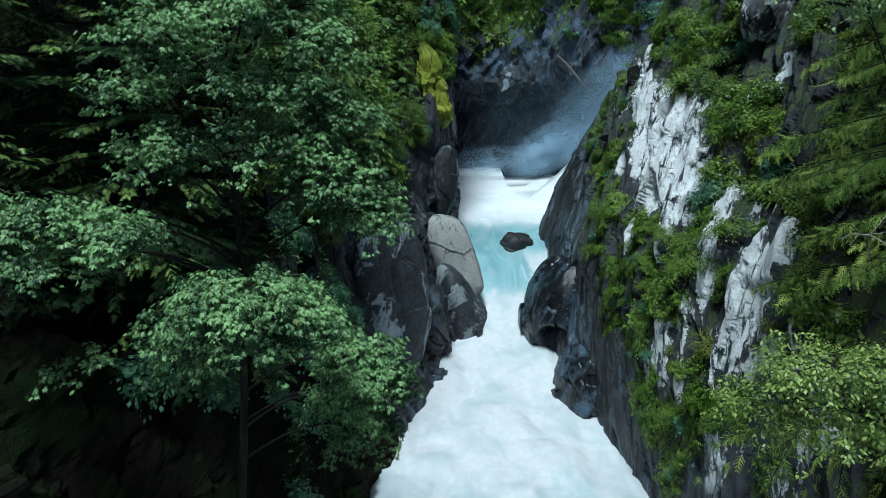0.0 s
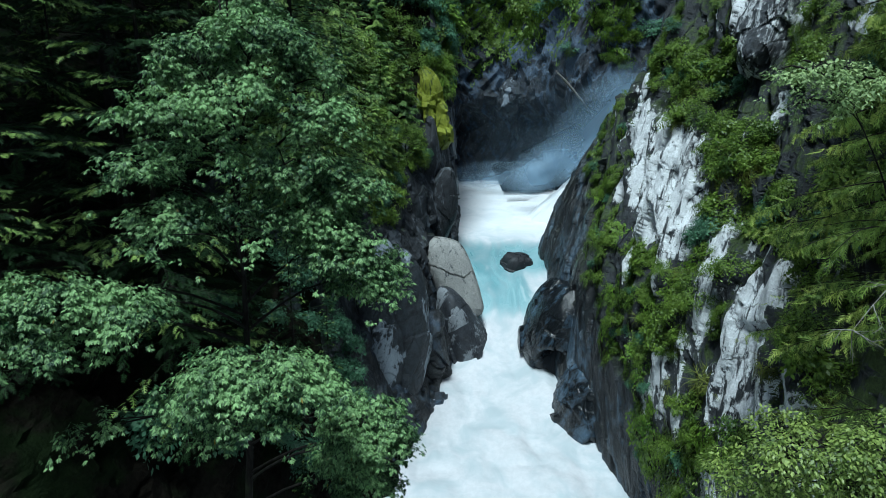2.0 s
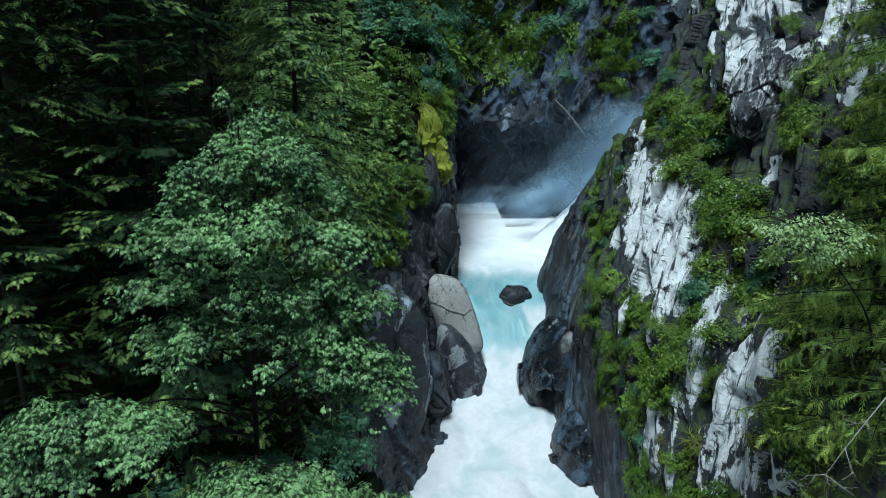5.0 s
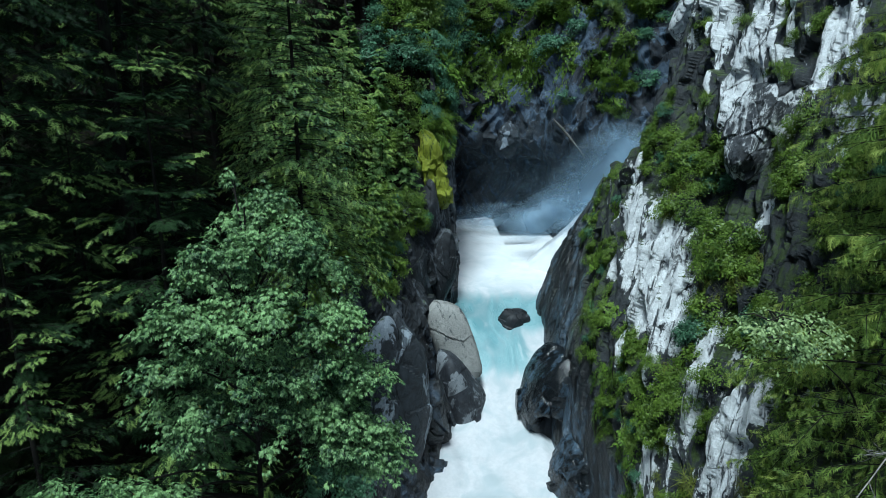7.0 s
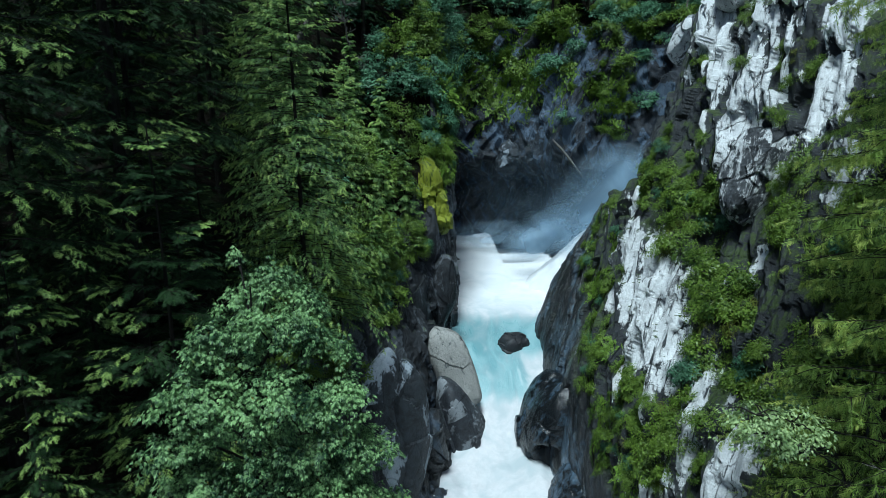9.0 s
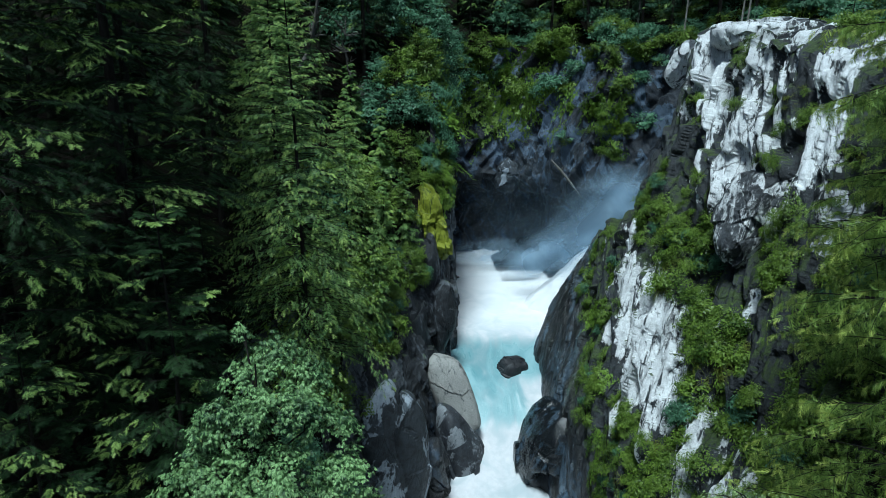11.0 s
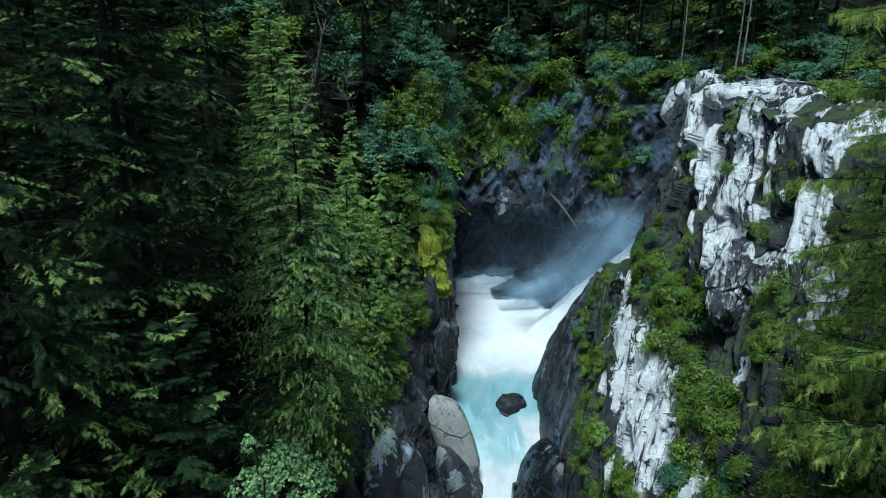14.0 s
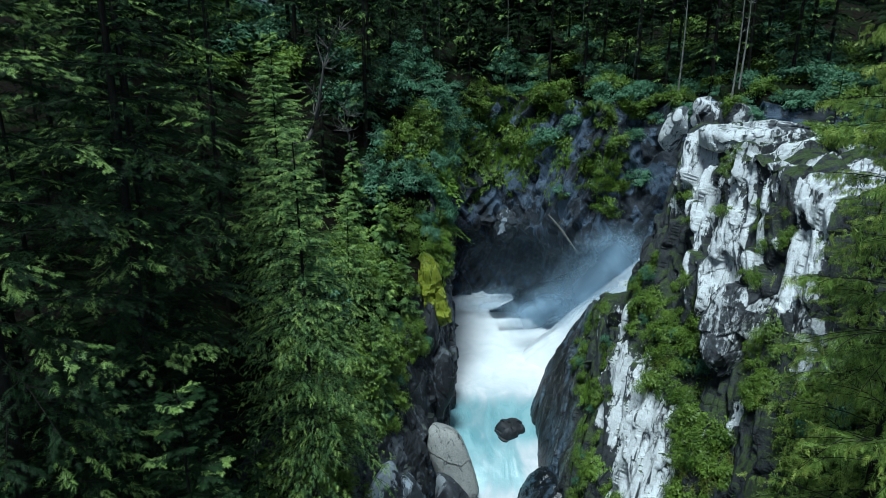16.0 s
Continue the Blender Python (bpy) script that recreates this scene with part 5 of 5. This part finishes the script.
zone(LEAFY, 22.0, 4.6, 1.0, 0.8, 12, 0.6)
for y, z, n in ((23.0, -1.6, 12), (21.4, -0.6, 12), (19.8, 0.6, 12), (18.4, 1.6, 10), (20.6, -2.4, 10)):
    zone(LEAFY + IVIED + [shrubs[2]], y, z, 0.9, 0.8, n, 0.6)
zone(GRASSY + LEAFY, 30.0, 11.8, 1.6, 1.2, 26, 0.9)
zone(GRASSY + LEAFY, 27.2, 11.0, 1.6, 1.3, 24, 0.9)
zone(LEAFY + [shrubs[2]], 34.5, 14.2, 1.8, 1.5, 22, 0.8)
zone(LEAFY, 31.0, 14.4, 1.5, 1.0, 12, 0.8)
zone(LEAFY, 39.5, 12.2, 2.2, 1.2, 16, 0.7)
zone(LEAFY + tufts, 25.5, 9.0, 1.2, 1.2, 14, 0.8)
zone(LEAFY + [shrubs[2]], 22.0, 8.2, 2.2, 1.8, 30, 0.9)
zone(LEAFY + [shrubs[2]], 18.5, 10.5, 2.4, 3.0, 34, 1.0)
zone(LEAFY + [shrubs[2]], 20.5, 13.8, 2.2, 2.4, 24, 0.9)
zone(LEAFY + tufts, 24.5, 3.6, 2.0, 1.8, 24, 0.75)
zone(LEAFY + IVIED, 28.0, 5.5, 1.4, 1.6, 14, 0.65)
zone(IVIED + [shrubs[3]], 20.0, -0.5, 2.0, 1.5, 10, 0.7)
zone([shrubs[3], tufts[1], creepers[2]], 30.0, 17.5, 3.0, 3.0, 14, 0.6)
zone(LEAFY + tufts, 22.0, 1.5, 2.5, 1.6, 16, 0.7)
zone(LEAFY, 26.5, 5.8, 1.2, 1.0, 8, 0.6)
zone([shrubs[3], tufts[0]], 31.5, 19.0, 3.0, 2.6, 16, 0.5)
zone([shrubs[3]], 27.0, 18.5, 2.0, 2.0, 10, 0.6)
zone([shrubs[3], shrubs[0]], 33.0, 8.6, 1.6, 1.6, 8, 0.45)
zone(GRASSY, 35.0, 21.6, 0.8, 0.9, 9, 0.8)
for y, z, n in ((31.8, 22.8, 8), (28.8, 18.2, 7), (27.3, 17.4, 6), (26.4, 15.2, 7), (29.6, 21.0, 5), (27.6, 20.8, 6), (25.4, 19.4, 7), (24.2, 18.4, 6), (30.6, 18.6, 4)):
    zone([shrubs[3], tufts[0], creepers[2]], y, z, 0.7, 0.8, n, 0.42)
zone(LEAFY, 28.5, 16.2, 1.2, 0.8, 7, 0.7)
zone(LEAFY, 24.5, 15.5, 1.5, 1.5, 12, 0.8)
zone(LEAFY + tufts, 16.5, 5.0, 2.5, 2.5, 26, 0.9)
# left-hand bank and wall
zone(LEAFY + IVIED + [shrubs[2]], 47.0, 14.5, 2.5, 2.5, 34, 1.1, -1)
zone(IVIED + [shrubs[2]], 53.0, 19.0, 3.5, 3.0, 40, 1.4, -1)
zone(LEAFY + [shrubs[2]], 42.0, 8.8, 2.0, 1.2, 24, 0.9, -1)
zone(LEAFY + [shrubs[2]], 36.0, 7.2, 2.5, 1.2, 26, 0.9, -1)
zone(LEAFY + [shrubs[2]], 30.0, 7.0, 3.0, 1.2, 24, 0.9, -1)
zone([shrubs[2]], 24.0, 3.0, 2.5, 3.0, 18, 1.1, -1)
zone([shrubs[2]], 18.0, 2.5, 3.0, 3.5, 12, 1.2, -1)


def back_zone(kinds, x, z, rx, rz, count, size):
    for _ in range(count):
        on_wall(kinds, (x + rx * rng.normal() * 0.6, 47.0, z + rz * rng.normal() * 0.6), (0, 1, 0), size)


back_zone(IVIED, 4.0, 18.5, 3.2, 3.5, 130, 1.1)
back_zone(IVIED, 8.5, 19.5, 2.8, 2.8, 110, 1.1)
back_zone(IVIED + LEAFY, 15.8, 18.0, 1.8, 2.8, 70, 1.0)
back_zone(LEAFY + [shrubs[2]], 2.0, 22.5, 4.0, 1.8, 26, 1.8)
back_zone(LEAFY + IVIED, 14.0, 23.8, 6.0, 1.0, 20, 1.3)
# underwood along the rim of the back wall
for _ in range(70):
    x = rng.uniform(-6, 38)
    y = 60 + 14 * rng.uniform() + max(0.0, (6 - abs(x - 6))) - max(0.0, x - 20) * 0.5
    kind = (shrubs[0], shrubs[2], shrubs[2])[rng.integers(3)]
    if drop(x, y) < 15:
        continue
    SPOTS[kind].append(upright((x, y, drop(x, y) - 0.1), rng.uniform(0, 6), rng.uniform(1.2, 2.6)))
# what grows on the far walls and in the shade cannot be counted: one object
FAR = []
for _ in range(90):
    x = rng.uniform(8, 42)
    y = 64 + 20 * rng.uniform() - max(0.0, x - 18) * 0.55
    kind = (shrubs[0], shrubs[2], creepers[0])[rng.integers(2)]
    if drop(x, y) > 20:
        SPOTS[kind].append(upright((x, y, drop(x, y) - 0.1), rng.uniform(0, 6), rng.uniform(1.6, 3.0)))
for _ in range(70):
    x = rng.uniform(17, 44)
    y = np.interp(x, (19, 23, 30, 45), (62, 56, 51, 46)) + rng.uniform(-1, 8)
    kind = (shrubs[0], shrubs[2])[rng.integers(2)]
    if drop(x, y) > 20:
        SPOTS[kind].append(upright((x, y, drop(x, y) - 0.1), rng.uniform(0, 6), rng.uniform(1.2, 2.4)))
for _ in range(45):
    x, y = rng.uniform(19.5, 34), rng.uniform(30, 46)
    kind = (shrubs[0], shrubs[2], shrubs[3])[rng.integers(3)]
    if drop(x, y) > 18:
        SPOTS[kind].append(upright((x, y, drop(x, y) - 0.1), rng.uniform(0, 6), rng.uniform(0.8, 1.7)))
for _ in range(40):
    x, y = rng.uniform(-34, -8), rng.uniform(50, 72)
    kind = (shrubs[0], shrubs[2])[rng.integers(2)]
    SPOTS[kind].append(upright((x, y, drop(x, y) - 0.1), rng.uniform(0, 6), rng.uniform(2.5, 4.0)))
for ob, ms in SPOTS.items():
    near = [m for m in ms if m.translation.x > 3 and m.translation.y < 50][:75]
    rest = [m for m in ms if m not in near]
    plant(ob, near, USED)
    FAR.append((ob, rest))
spread("underwood", "dense green creepers, ferns and bushes on the shaded rock walls", "undergrowth", FAR)

# moss-grown rock edge over the upper pool
boulder("mossy_rock", (-0.75, 45.0, 11.2), (1.7, 2.4, 5.4), (0, -8, 10), MOSS, "rock edge covered in bright yellow-green moss", 190, 70, 3.2, 0.5, 0.6)

# bushes and a low broad-leaved tree below the conifers on the right
broadleaf("low broad-leaved tree with fresh yellow-green leaves", (9.2, 10.6, 1.0), (7.8, 9.6, 7.6),
          [((6.2, 9.5, 7.3), (0.9, 0.8, 0.5), 399), ((7.5, 9.3, 7.4), (1.1, 0.8, 0.5), 456), ((8.6, 9.6, 7.6), (0.9, 0.8, 0.5), 323), ((5.8, 9.9, 6.5), (0.7, 0.7, 0.45), 228),
           ((7.0, 9.4, 6.5), (1.0, 0.8, 0.5), 323), ((8.1, 9.3, 6.2), (1.0, 0.8, 0.5), 285), ((8.8, 9.6, 5.0), (0.9, 0.9, 0.6), 171)],
          oval_leaf(), 0.095, HAZEL, BARK, 41, girth=0.09, name="hazel_tree")
broadleaf("slender young tree with pale green leaves among conifers", (11.0, 14.6, 9.0), (6.6, 10.7, 13.3),
          [((5.9, 10.4, 13.6), (0.55, 0.5, 0.26), 150), ((6.6, 10.4, 13.4), (0.55, 0.5, 0.26), 150), ((6.2, 10.3, 13.1), (0.5, 0.4, 0.24), 90)],
          oval_leaf(), 0.085, PALE_LEAF, BARK, 46, girth=0.035, name="young_tree", twigs=6)
bare_tree("bare grey dead branch against the cliff", (10.7, 12.2, 12.4), (6.5, 9.3, 9.8), 43, 0.030, 20, DEAD_WOOD, 0.7)
bare_tree("bare leaning dead trunk among the spruces", (-11.8, 44.5, 20.0), (-6.4, 45.2, 30.0), 44, 0.24, 16, GREY_WOOD, 2.0)
bare_tree("dead spruce top with bare grey twigs", (-6.7, 46.5, 15.0), (-6.1, 45.6, 24.5), 45, 0.12, 46, GREY_WOOD, 1.5)
boulder("rock_block", (6.9, 66.9, 11.4), (2.0, 1.6, 3.4), (0, 6, 10), BLUE_ROCK, "pale rock knob on the dark back wall", 240, 40, 3.2, 0.3, 0.6)
# a log shape stands in for a pale slanting rock sliver
log = thing("fallen_log", "grey log-shaped rock sliver slanting on the back wall", "log", at=(10.5, 60.2, 14.1))
part("trunk", mesh_of("trunk", *tube(np.array(((0, 0, 0), (0.8, -0.8, -0.9), (1.6, -1.6, -1.9), (2.6, -2.7, -3.3))), np.array((0.06, 0.13, 0.11, 0.04)), 9)), GREY_WOOD, log)
part("branch", mesh_of("branch", *tube(np.array(((0.8, -0.8, -0.9), (1.1, -0.9, -0.5), (1.5, -1.2, -0.4))), np.array((0.06, 0.04, 0.015)), 6)), GREY_WOOD, log)

# ---- spray over the upper pool ----


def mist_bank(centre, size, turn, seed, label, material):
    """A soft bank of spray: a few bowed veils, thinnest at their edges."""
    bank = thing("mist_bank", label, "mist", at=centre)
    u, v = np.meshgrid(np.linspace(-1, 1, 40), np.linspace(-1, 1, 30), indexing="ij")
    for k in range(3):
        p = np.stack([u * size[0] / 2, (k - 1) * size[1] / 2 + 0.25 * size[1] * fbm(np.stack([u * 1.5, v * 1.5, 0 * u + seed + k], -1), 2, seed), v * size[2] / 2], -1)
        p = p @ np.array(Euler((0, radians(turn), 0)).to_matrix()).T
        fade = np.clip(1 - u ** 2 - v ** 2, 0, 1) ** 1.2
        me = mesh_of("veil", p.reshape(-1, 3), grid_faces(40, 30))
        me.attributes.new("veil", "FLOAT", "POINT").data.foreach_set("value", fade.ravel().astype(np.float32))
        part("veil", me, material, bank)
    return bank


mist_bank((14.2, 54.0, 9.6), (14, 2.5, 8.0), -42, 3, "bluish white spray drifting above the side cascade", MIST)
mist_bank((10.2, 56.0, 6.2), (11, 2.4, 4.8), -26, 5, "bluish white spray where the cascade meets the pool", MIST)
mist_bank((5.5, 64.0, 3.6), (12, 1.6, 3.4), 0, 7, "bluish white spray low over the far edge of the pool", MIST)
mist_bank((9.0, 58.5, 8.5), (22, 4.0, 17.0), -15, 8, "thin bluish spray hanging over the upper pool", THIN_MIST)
